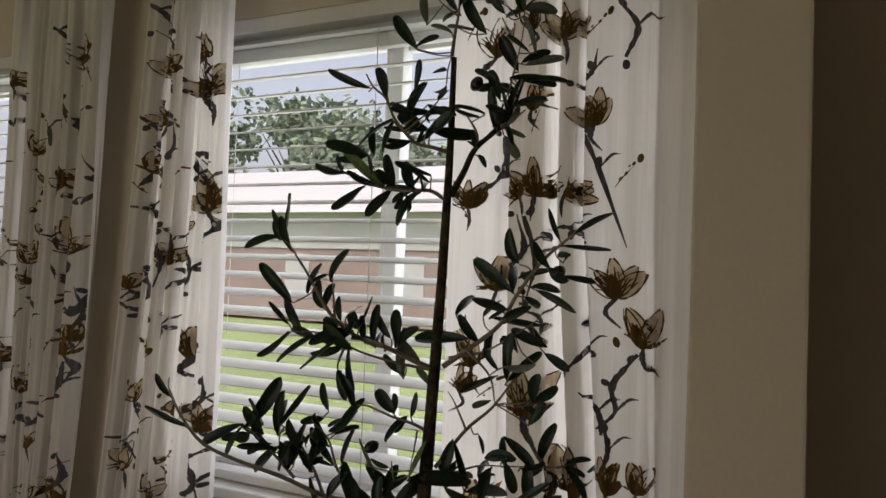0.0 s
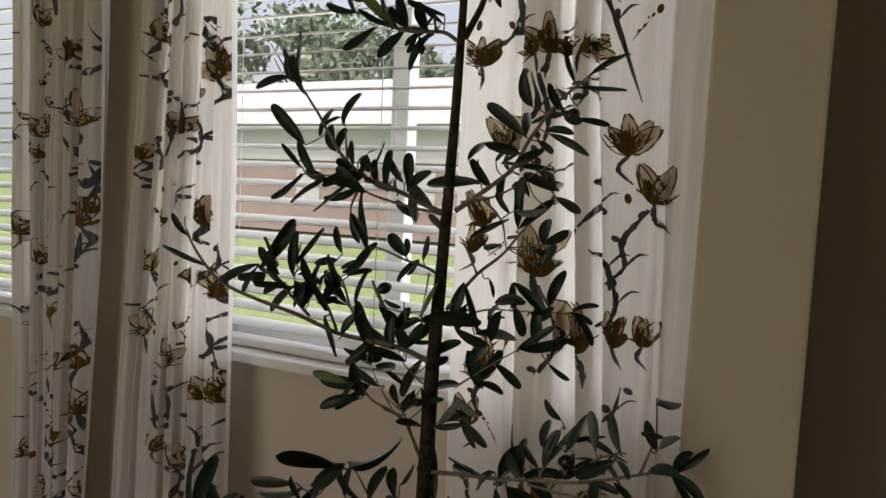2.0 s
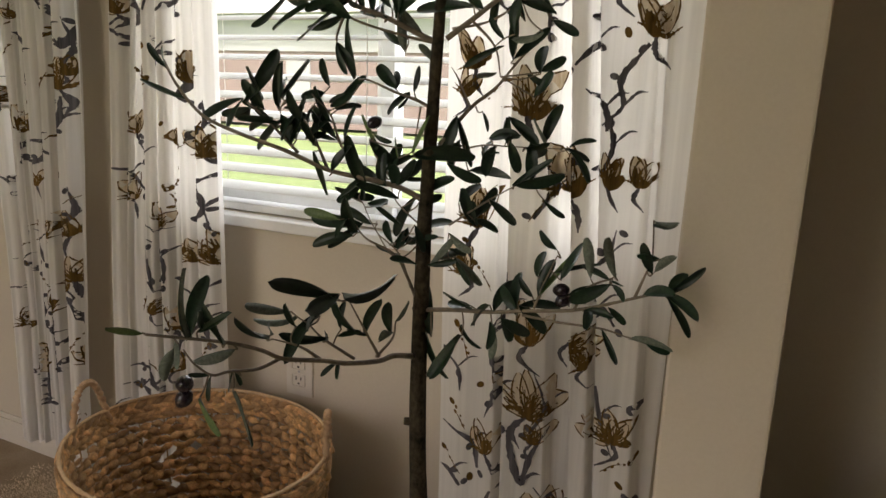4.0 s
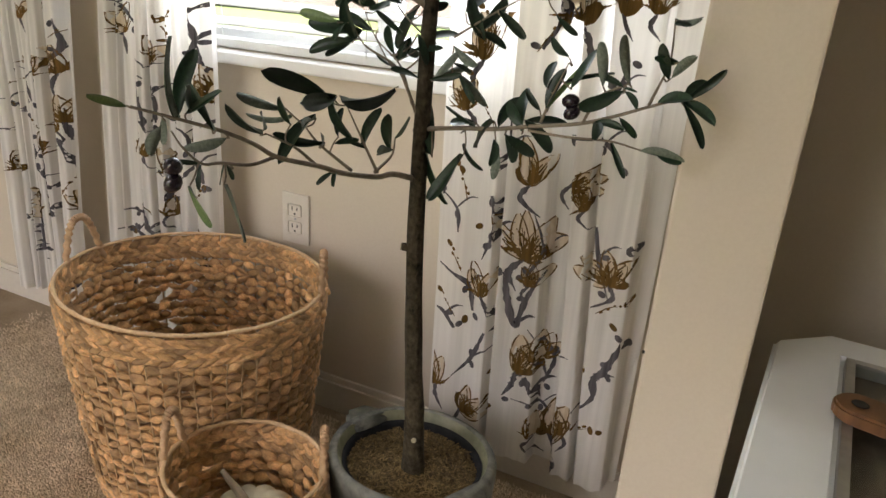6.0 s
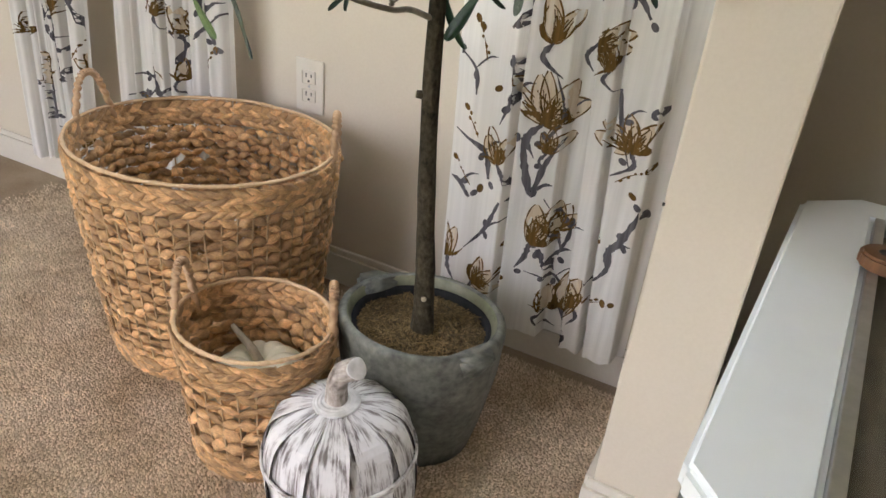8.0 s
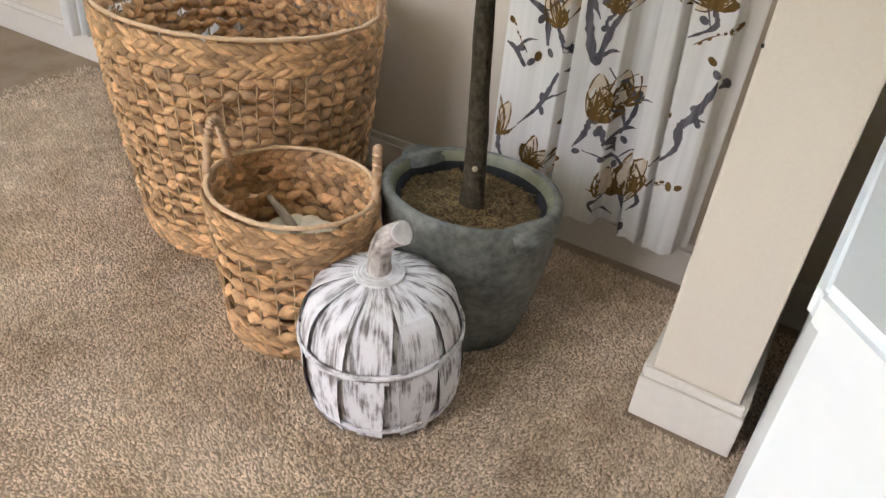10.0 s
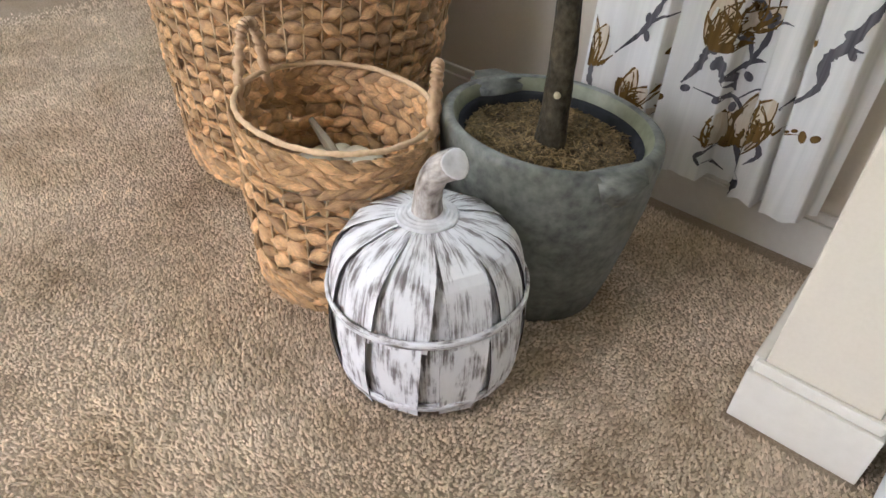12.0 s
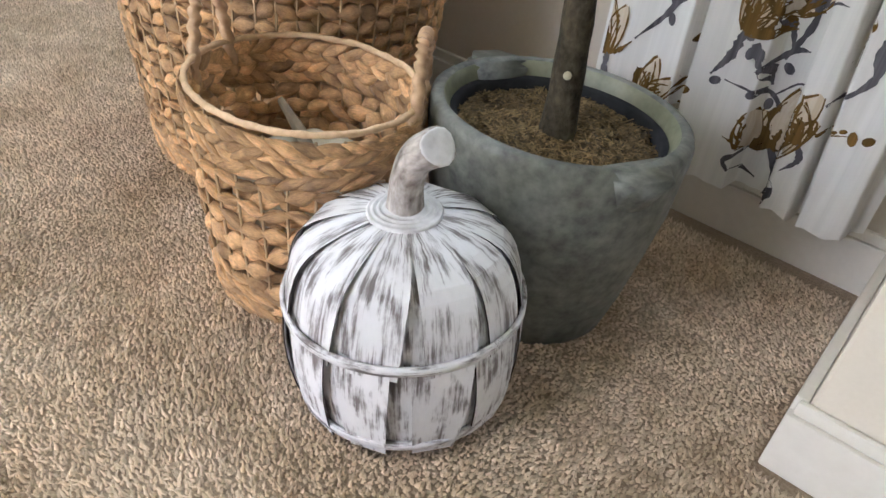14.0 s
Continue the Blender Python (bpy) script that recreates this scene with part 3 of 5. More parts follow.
def curtain(folds, label):
    cx = (folds.bottom[0] + folds.bottom[1]) / 2
    ob = thing("curtain", cx, -0.06, folds.z0, label, "curtain", "window curtains")
    nu, nz = 320, 60
    verts = []
    for j in range(nz + 1):
        z = folds.z0 + (folds.z1 - folds.z0) * j / nz
        for i in range(nu + 1):
            u = i / nu
            zz = z + (0.012 * noise.noise((u * 5, folds.seed, 1)) + 0.006 * noise.noise((u * 21, folds.seed, 7))) * max(0, 1 - j / 3)
            verts.append((folds.x(u, z), folds.y(u, z), zz))
    w = nu + 1
    faces = [(j * w + i, j * w + i + 1, (j + 1) * w + i + 1, (j + 1) * w + i) for j in range(nz) for i in range(nu)]
    part("cloth", mesh_of("cloth", verts, faces), CLOTH, ob)
    hv, hf = [], []
    for j in range(5):
        z = folds.z0 + 0.004 + 0.075 * j / 4
        for i in range(nu + 1):
            hv.append((folds.x(i / nu, z), folds.y(i / nu, z) + 0.0016, z + 0.012 * noise.noise((i / nu * 5, folds.seed, 1)) * (1 - j / 4)))
    hf = [(j * w + i, j * w + i + 1, (j + 1) * w + i + 1, (j + 1) * w + i) for j in range(4) for i in range(nu)]
    part("hem", mesh_of("hem", hv, hf), CLOTH, ob)
    # where the cloth is gathered double behind a pleat
    edges = [(0.0, 0.0), *folds.cuts, (1.0, 1.0)]
    for (l0, h0), (l1, h1) in zip(edges[::2], edges[1::2]):
        if h1 - h0 > 0.2:
            continue
        pv = []
        for j in range(31):
            z = folds.z0 + 0.03 + (folds.z1 - folds.z0 - 0.03) * j / 30
            k = min(1.0, max(0.0, (z - folds.z0) / 1.25))
            a, b = l0 + (h0 - l0) * k + 0.012, l1 + (h1 - l1) * k - 0.012
            for i in range(13):
                u = a + (b - a) * i / 12
                pv.append((folds.x(u, z), folds.y(u, z) + 0.006 + 0.010 * math.sin(math.pi * i / 12), z))
        part("pleat_back", mesh_of("pleat_back", pv, [(j * 13 + i, j * 13 + i + 1, (j + 1) * 13 + i + 1, (j + 1) * 13 + i) for j in range(30) for i in range(12)]), CLOTH, ob)
    return ob


# right of the window
fr = Folds((-0.490, -0.085), (-0.475, -0.105), 0.105, 2.16, ((0.31, 0.235), (0.345, 0.262), (0.575, 0.42), (0.70, 0.47), (0.80, 0.555), (0.818, 0.578), (0.965, 0.84)), 0.036, 1.7, 4.5, 0.0045)
cr = curtain(fr, "white linen curtain printed with brown magnolias, glowing before the window")
pr = Print(fr)
for x, z, s, tn in ((-0.167, 0.505, 0.062, 100), (-0.313, 0.52, 0.085, 90), (-0.408, 0.185, 0.055, 40), (-0.196, 1.225, 0.064, 95), (-0.335, 1.385, 0.058, 80), (-0.448, 1.365, 0.055, 95), (-0.294, 1.640, 0.06, 90), (-0.239, 1.495, 0.056, 100)):
    pr.magnolia(x, z, s, tn)
for x, z, s, tn in ((-0.305, 0.300, 0.078, 70), (-0.463, 0.225, 0.07, 95), (-0.240, 0.165, 0.09, 80), (-0.205, 0.200, 0.05, 120), (-0.386, 0.43, 0.06, 100), (-0.156, 1.150, 0.06, 95), (-0.285, 1.385, 0.05, 10), (-0.340, 1.03, 0.08, 85), (-0.317, 0.65, 0.07, 90), (-0.255, 0.655, 0.06, 20), (-0.271, 0.91, 0.08, 95), (-0.417, 0.84, 0.075, 85), (-0.16, 0.93, 0.05, 90), (-0.41, 1.62, 0.07, 90), (-0.43, 1.10, 0.06, 100)):
    pr.magnolia(x, z, s, tn, False)
for pts, w in ((((-0.343, 0.490), (-0.335, 0.44), (-0.317, 0.393), (-0.300, 0.45), (-0.276, 0.501)), 0.014), (((-0.127, 0.41), (-0.150, 0.35), (-0.166, 0.325), (-0.164, 0.289), (-0.195, 0.250)), 0.014), (((-0.372, 0.36), (-0.395, 0.30), (-0.429, 0.254)), 0.008), (((-0.261, 1.489), (-0.232, 1.425), (-0.184, 1.301)), 0.009), (((-0.163, 1.14), (-0.20, 1.09), (-0.195, 1.05), (-0.225, 1.02)), 0.010), (((-0.29, 0.29), (-0.275, 0.265), (-0.265, 0.24)), 0.014), (((-0.20, 0.60), (-0.19, 0.55), (-0.165, 0.48)), 0.008), (((-0.38, 0.62), (-0.37, 0.56), (-0.39, 0.50)), 0.010), (((-0.35, 1.35), (-0.33, 1.28), (-0.34, 1.22)), 0.009)):
    pr.bough(pts, w)
for x, z in ((-0.157, 0.225), (-0.147, 0.435), (-0.196, 1.156), (-0.215, 0.948), (-0.40, 0.56), (-0.36, 0.27)):
    pr.spot(x, z, 0.0085, random.uniform(0, 3))
for x, z, a in ((-0.205, 1.395, 0.9), (-0.262, 1.635, 0.8), (-0.245, 0.925, 0.7), (-0.43, 0.38, 2.2), (-0.20, 0.215, 0.3), (-0.33, 0.86, 1.0), (-0.425, 0.47, 2.0)):
    pr.sprig(x, z, a)
pr.spot(-0.136, 0.575, 0.013, 0.7, "grey")
pr.spot(-0.150, 0.36, 0.010, 0.2, "grey")
scatter(pr, 21, 54, 0.80)
pr.finish(cr)

# between the two windows
fb = Folds((-1.196, -1.000), (-1.343, -1.000), 0.12, 2.16, ((0.16, 0.16), (0.30, 0.30), (0.42, 0.42), (0.50, 0.50), (0.56, 0.56), (0.64, 0.64)), 0.022, 5.1, 6.0, 0.014)
cb = curtain(fb, "white linen curtain printed with brown and grey magnolias, beside the blind")
pb = Print(fb)
for x, z, s, tn in ((-1.030, 1.36, 0.085, 100), (-1.025, 0.915, 0.075, 90), (-1.012, 0.69, 0.07, 95), (-1.138, 1.25, 0.06, 90), (-1.04, 1.60, 0.085, 90), (-1.17, 1.66, 0.06, 90)):
    pb.magnolia(x, z, s, tn)
for x, z, s, tn in ((-1.063, 1.06, 0.07, 100), (-1.16, 0.75, 0.06, 80), (-1.12, 0.52, 0.06, 90), (-1.05, 0.35, 0.07, 90), (-1.22, 1.45, 0.05, 70), (-1.23, 0.95, 0.05, 90), (-1.17, 0.30, 0.06, 90)):
    pb.magnolia(x, z, s, tn, False)
for pts, w in ((((-1.09, 1.50), (-1.06, 1.44), (-1.04, 1.38)), 0.012), (((-1.10, 1.31), (-1.07, 1.24), (-1.09, 1.19)), 0.011), (((-1.20, 0.70), (-1.19, 0.62), (-1.15, 0.58)), 0.013), (((-1.06, 0.64), (-1.05, 0.58), (-1.09, 0.52)), 0.012), (((-1.19, 1.32), (-1.16, 1.26), (-1.17, 1.2)), 0.009), (((-1.05, 0.86), (-1.03, 0.81), (-1.06, 0.77)), 0.011), (((-1.23, 1.24), (-1.21, 1.19), (-1.22, 1.17)), 0.014), (((-1.21, 0.44), (-1.2, 0.38), (-1.16, 0.35)), 0.011)):
    pb.bough(pts, w)
for x, z, a in ((-1.2, 1.08, 1.2), (-1.19, 1.33, 2.0), (-1.13, 0.84, 1.0), (-1.24, 0.55, 1.3), (-1.06, 0.46, 1.1), (-1.14, 1.42, 0.8)):
    pb.sprig(x, z, a)
scatter(pb, 22, 64)
pb.finish(cb)

# beside the second window
fa = Folds((-1.700, -1.347), (-1.700, -1.465), 0.12, 2.16, ((0.12, 0.12), (0.22, 0.22), (0.34, 0.34), (0.44, 0.44), (0.72, 0.72), (0.80, 0.80)), 0.024, 9.4, 6.0, 0.014)
ca_ = curtain(fa, "white linen curtain printed with brown magnolias, beside a second window")
pa = Print(fa)
for x, z, s, tn in ((-1.457, 1.265, 0.085, 90), (-1.486, 1.42, 0.06, 110), (-1.612, 1.24, 0.055, 80), (-1.450, 0.59, 0.06, 95), (-1.44, 1.70, 0.07, 100)):
    pa.magnolia(x, z, s, tn)
for x, z, s, tn in ((-1.440, 1.035, 0.075, 105), (-1.446, 0.70, 0.07, 110), (-1.54, 0.50, 0.06, 80), (-1.6, 1.5, 0.06, 90), (-1.59, 0.35, 0.06, 90), (-1.43, 0.36, 0.07, 95), (-1.67, 1.0, 0.05, 90)):
    pa.magnolia(x, z, s, tn, False)
for pts, w in ((((-1.501, 1.24), (-1.47, 1.18), (-1.431, 1.128), (-1.41, 1.17), (-1.393, 1.206)), 0.013), (((-1.44, 1.02), (-1.45, 0.96), (-1.49, 0.93)), 0.013), (((-1.58, 0.86), (-1.54, 0.87), (-1.51, 0.89)), 0.012), (((-1.60, 1.16), (-1.57, 1.10), (-1.55, 1.05)), 0.010), (((-1.47, 0.55), (-1.44, 0.48), (-1.41, 0.43)), 0.012), (((-1.55, 0.46), (-1.52, 0.42), (-1.49, 0.47)), 0.010), (((-1.49, 1.62), (-1.46, 1.56), (-1.42, 1.6)), 0.012), (((-1.61, 0.3), (-1.6, 0.24), (-1.57, 0.22)), 0.011)):
    pa.bough(pts, w)
for x, z, a in ((-1.64, 1.1, 1.0), (-1.57, 0.95, 1.4), (-1.62, 0.7, 0.4), (-1.5, 0.8, 0.9), (-1.6, 1.36, 1.2)):
    pa.sprig(x, z, a)
scatter(pa, 23, 64)
pa.finish(ca_)


def curtain_rod(x0, x1):
    ob = thing("curtain_rod", (x0 + x1) / 2, -0.06, 2.17, "plain dark curtain rod above the windows", "curtain rod")
    part("rod", tube_mesh("rod", [Vector((x0, -0.06, 2.168)), Vector((x1, -0.06, 2.168))], 0.009, 12), BARK, ob)
    for x in (x0 + 0.05, (x0 + x1) / 2, x1 - 0.03):
        part("bracket", joined(box(x - 0.006, x + 0.006, -0.066, YW - 0.002, 2.150, 2.158, 0.002), box(x - 0.012, x + 0.012, YW - 0.006, YW - 0.0005, 2.13, 2.19, 0.002)), BARK, ob)


curtain_rod(-2.75, -0.07)

# ---- wall outlet ----
OX = -0.870
out = thing("wall_outlet", OX, YW - 0.001, 0.4475, "off-white double wall outlet with a cover plate", "outlet")
part("cover_plate", box(OX - 0.035, OX + 0.035, YW - 0.0065, YW - 0.0005, 0.3905, 0.5045, 0.0025, 3), PLATE, out)
for z in (0.428, 0.467):
    r = part("receptacle", box(OX - 0.017, OX + 0.017, YW - 0.0085, YW - 0.006, z - 0.014, z + 0.014, 0.004, 3), PLATE, out)
    # slots and ground hole are thin black pieces coloured as their inner shade
    for dx, h in ((-0.0065, 0.0045), (0.0065, 0.0036)):
        part("slot", box(OX + dx - 0.0011, OX + dx + 0.0011, YW - 0.0092, YW - 0.0084, z - h + 0.004, z + h + 0.004), HOLE_CHIP, r)
    part("ground_hole_shade", box(OX - 0.0025, OX + 0.0025, YW - 0.0092, YW - 0.0084, z - 0.010, z - 0.0055, 0.0004), HOLE_CHIP, r)
part("screw", lathe("screw", [(0.0001, 0), (0.0028, 0.0002), (0.003, 0.0012), (0.0001, 0.0014)], 0, 0, 12), STEEL, out, at=pose(OX, YW - 0.0062, 0.4475, 90, 0, 0))


# ---- woven baskets ----
def lens_mesh(name, L, W, D, seed, along=7, around=7, sharp=1.3):
    """One fat twisted strand of water hyacinth leaf, pinched at both ends."""
    vs, uv = [], []
    for i in range(along):
        t = i / (along - 1)
        f = math.sin(math.pi * (0.04 + 0.92 * t)) ** sharp
        for k in range(around):
            a = 2 * math.pi * k / around
            w = 1 + 0.16 * noise.noise((t * 3, a, seed * 3.7))
            crease = 1 - 0.30 * max(0.0, math.cos(a - 1.2 + t * 1.5)) ** 6
            vs.append(((t - 0.5) * L, 0.5 * D * f * w * crease * math.sin(a) - 0.1 * D * (2 * t - 1) ** 2, 0.5 * W * f * w * math.cos(a)))
            uv.append((t + seed * 0.31, k / around + seed * 0.17))
    fs = [(i * around + k, i * around + (k + 1) % around, (i + 1) * around + (k + 1) % around, (i + 1) * around + k) for i in range(along - 1) for k in range(around)]
    fs += [tuple(range(around))[::-1], tuple(range((along - 1) * around, along * around))]
    return vs, fs, uv


def basket(cx, cy, top, base, height, rows, around, label, handles, near, knot):
    """A woven basket: rim cord, braided collar, open rows of knots round stakes, braided foot, two rope handles."""
    ob = thing("woven_basket", cx, cy, 0.0, label, "basket", "woven baskets")

    def wall_at(a, z, out_by=0.0):
        k = z / height
        k = k * (1.25 - 0.25 * k)
        rx, ry = base[0] + (top[0] - base[0]) * k + out_by, base[1] + (top[1] - base[1]) * k + out_by
        wob = 1 + 0.012 * noise.noise((math.cos(a) * 1.5, math.sin(a) * 1.5, z * 5 + cx))
        return Vector((cx + rx * wob * math.cos(a), cy + ry * wob * math.sin(a), z))

    def frame_at(a, z, out_by, tilt, lean=0.0):
        p = wall_at(a, z, out_by)
        tan = (wall_at(a + 0.01, z) - wall_at(a - 0.01, z)).normalized()
        up = (wall_at(a, z + 0.01) - wall_at(a, z - 0.01)).normalized()
        outw = tan.cross(up).normalized()
        m = Matrix((tan, -outw, up)).transposed()
        m = m @ Euler((lean, tilt, 0)).to_matrix()
        return Matrix.Translation(p) @ m.to_4x4()

    # z up from the floor
    def ring(z, r, out_by=0.0):
        return [wall_at(2 * math.pi * k / 96, z + 0.0015 * noise.noise((k * 0.3, z, 2)), out_by) for k in range(96)]

    part("rim", tube_mesh("rim", ring(height, 0), lambda t, a: 0.0035 * (1 + 0.15 * math.sin(t * 400)), 8, True), RIM, ob, "pale bound rim cord")
    for i in range(around):
        a = 2 * math.pi * (i + 0.0) / around
        part("stake", tube_mesh("stake", [wall_at(a + random.uniform(-0.008, 0.008), z, 0.0042) for z in np.linspace(0.012, height - 0.006, 9)], 0.0016, 5), STAKE, ob)
    kinds = {"knot": [lens_mesh("knot", knot * 1.38, knot * 0.78, knot * 0.38, s, sharp=1.55) for s in range(5)], "braid": [lens_mesh("braid", 0.041, 0.0158, 0.0092, s + 9, sharp=1.05) for s in range(5)]}
    shared = {k: [mesh_of(k, v, f, uvs=u) for v, f, u in kinds[k]] for k in kinds}
    placed = []
    foot = 0.046
    n_braid = int(math.pi * (top[0] + top[1]) / 0.0205)

    def braid_band(z_mid, gap):
        for row, (dz, tilt) in enumerate(((gap / 2, 0.42), (-gap / 2, -0.42))):
            for i in range(n_braid):
                a = 2 * math.pi * (i + 0.25 * row) / n_braid
                placed.append(("braid", a, frame_at(a, z_mid + dz + random.uniform(-1, 1) * 0.001, 0.003 + 0.0022 * random.random(), tilt + random.uniform(-0.15, 0.15), random.uniform(-0.25, 0.25))))
    pitch = 0.018
    braid_band(height - 0.006 - pitch * 0.78, pitch * 0.62)
    braid_band(height - 0.006 - pitch * 2.02, pitch * 0.62)
    z_hi, z_lo = height - 0.006 - pitch * 3.35, foot
    for j in range(rows):
        z = z_hi + (z_lo - z_hi) * j / (rows - 1)
        for i in range(around):
            for inner in (0, 1):
                a = 2 * math.pi * (i + (0.0 if inner else 0.5) + random.uniform(-0.06, 0.06)) / around
                if random.random() < (0.05 + 0.05 * (j > rows * 0.4) if inner == 0 else 0.03 + 0.30 * (j > rows * 0.6)):
                    continue
                placed.append(("knot", a, frame_at(a, z - inner * 0.5 * (z_hi - z_lo) / (rows - 1) + random.uniform(-1, 1) * knot * 0.07, -0.0045 if inner else 0.003, (1 if (i + j + inner) % 2 else -1) * random.uniform(0.08, 0.62), random.uniform(-0.7, 0.7))))
    braid_band(pitch * 1.55, pitch * 0.6)
    braid_band(pitch * 0.52, pitch * 0.6)
    single, rest = 0, {"v": [], "f": [], "u": []}
    for kind, a, m in placed:
        s = random.randrange(5)
        sc = random.uniform(0.88, 1.15)
        m = m @ Matrix.Diagonal((sc, random.uniform(0.85, 1.2), random.uniform(0.85, 1.15), 1))
        face = abs((a - near + math.pi) % (2 * math.pi) - math.pi) < 0.85
        if face and m.translation.z > 0.07 and single < 300:
            single += 1
            part("strand", shared[kind][s], WOVEN, ob, at=m)
        else:
            v, f, u = kinds[kind][s]
            n0 = len(rest["v"])
            rest["v"] += [tuple(m @ Vector(q)) for q in v]
            rest["f"] += [tuple(k + n0 for k in q) for q in f]
            rest["u"] += [(x + n0 * 0.0137, y) for x, y in u]
    tagged(part("woven_wall", mesh_of("woven_wall", rest["v"], rest["f"], uvs=rest["u"]), WOVEN, ob), kind="stuff")
    part("bottom", lathe("bottom", [(0.001, 0.014), (0.5, 0.016), (0.96, 0.014), (0.97, 0.006), (0.001, 0.005)], cx, cy, 48, base[0], base[1]), WOVEN, ob)
    part("bottom_hoop", tube_mesh("bottom_hoop", [wall_at(2 * math.pi * k / 64, 0.034, -0.012) for k in range(64)], 0.0035, 6, True), STAKE, ob)
    for ang, rise, half, lean in handles:
        l, r, mid = wall_at(ang - half, height - 0.035), wall_at(ang + half, height - 0.035), wall_at(ang, height)
        arch = []
        for k in range(137):
            t = k / 136
            f = 1 - abs(2 * t - 1) ** 2.6
            arch.append(l.lerp(r, t) + Vector((0, 0, f * (rise + 0.035))) + (mid - l.lerp(r, 0.5)).normalized() * 0 + Vector((math.cos(ang), math.sin(ang), 0)) * (lean * f + 0.006))
        part("handle", tube_mesh("handle", arch, lambda t, a: 0.0066 * (0.62 + 0.52 * abs(math.sin(t * math.pi * 19 + a * 0.5))), 10), ROPE, ob, "twisted rope handle")
        for e in (l, r):
            part("handle_knot", mesh_of("handle_knot", *[(lambda q: q)(z) for z in lens_mesh("k", knot * 0.9, knot * 0.8, knot * 0.7, 3)[:2]]), WOVEN, ob, at=Matrix.Translation(e + Vector((math.cos(ang), math.sin(ang), 0)) * 0.008))
    return ob


basket(-0.885, -0.268, (0.251, 0.219), (0.203, 0.186), 0.411, 16, 58, "large round basket woven from tan water hyacinth, empty, on the carpet", [(radians(190), 0.074, 0.24, 0.004), (radians(28), 0.064, 0.21, 0.0)], radians(-60), 0.0252)
basket(-0.591, -0.474, (0.1240, 0.1110), (0.103, 0.094), 0.243, 6, 28, "small round basket woven from tan water hyacinth, holding a cream pumpkin", [(radians(194), 0.070, 0.29, 0.0), (radians(32), 0.066, 0.27, 0.0)], radians(-60), 0.0285)


# ---- cream pumpkin in the small basket ----
def ribbed(name, cx, cy, z0, r, h, ribs, depth):
    n, m_ = 96, 22
    vs = []
    for j in range(m_ + 1):
        v = math.pi * j / m_
        for k in range(n):
            a = 2 * math.pi * k / n
            rib = 1 - depth * (1 - abs(math.sin(a * ribs / 2)) ** 0.6)
            rr = r * math.sin(v) ** 0.8 * rib
            z = z0 + h * (0.5 - 0.5 * math.cos(v)) - h * 0.16 * math.exp(-((rr / r) / 0.28) ** 2) * (1 if v > 1.5 else -0.4)
            vs.append((cx + rr * math.cos(a), cy + rr * math.sin(a), z))
    fs = [(j * n + k, j * n + (k + 1) % n, (j + 1) * n + (k + 1) % n, (j + 1) * n + k) for j in range(m_) for k in range(n)]
    return mesh_of(name, vs, fs)


g = thing("cream_pumpkin", -0.592, -0.466, 0.017, "small cream ribbed pumpkin with a dry stem, in the basket", "pumpkin")
part("rind", ribbed("rind", -0.592, -0.466, 0.017, 0.088, 0.152, 12, 0.16), GOURD, g)
part("stem", tube_mesh("stem", smooth_line([(-0.592, -0.466, 0.132), (-0.597, -0.464, 0.152), (-0.616, -0.459, 0.166), (-0.642, -0.453, 0.176), (-0.664, -0.449, 0.186)], 6), lambda t, a: 0.0085 * (1 - 0.55 * t) * (1 + 0.25 * math.cos(5 * a + 4 * t)), 15), STEM, g)

# ---- clay pot, soil ----
PX, PY = -0.388, -0.312
LUG_A, LUG_B = -24, 157
pot = thing("plant_pot", PX, PY, 0.0, "grey-green weathered clay pot with two small lugs", "plant pot")
part("pot_wall", lathe("pot_wall", [(0.001, 0.006), (0.080, 0.004), (0.098, 0.0), (0.102, 0.006), (0.113, 0.05), (0.125, 0.11), (0.133, 0.165), (0.1365, 0.205), (0.1385, 0.222), (0.1385, 0.236), (0.1365, 0.2430), (0.133, 0.2455), (0.126, 0.246), (0.1235, 0.2445)], PX, PY, 72, 1.0, 0.91, wobble=0.012), CLAY, pot)
part("lip", lathe("lip", [(0.1235, 0.2445), (0.121, 0.241), (0.1175, 0.232), (0.1155, 0.222)], PX, PY, 72, 1.0, 0.91, wobble=0.006), LIP, pot, "ochre stained inner lip")
part("liner", lathe("liner", [(0.1155, 0.229), (0.112, 0.2275), (0.1085, 0.226), (0.106, 0.19), (0.104, 0.15)], PX, PY, 64, 1.0, 0.91), LINER, pot, "dark plastic inner pot")
for ang in (LUG_A, LUG_B):
    a = radians(ang)
    bm = prism([(0.110, -0.044), (0.136, -0.038), (0.160, -0.020), (0.162, 0.020), (0.136, 0.038), (0.110, 0.044)], 0.196, 0.2445)
    for v in bm.verts:
        if v.co.z < 0.21:
            v.co.x = 0.112 + (v.co.x - 0.112) * 0.45
            v.co.y *= 0.7
    bmesh.ops.bevel(bm, geom=bm.edges[:], offset=0.007, segments=3, affect="EDGES")
    bmesh.ops.rotate(bm, verts=bm.verts[:], cent=(0, 0, 0), matrix=Matrix.Rotation(a, 3, "Z"))
    bmesh.ops.scale(bm, verts=bm.verts[:], vec=(1.0, 0.91, 1.0))
    bmesh.ops.translate(bm, verts=bm.verts[:], vec=(PX, PY, 0))
    lug = part("lug", bm, CLAY, pot)
    lug.data.polygons.foreach_set("use_smooth", np.ones(len(lug.data.polygons), bool))

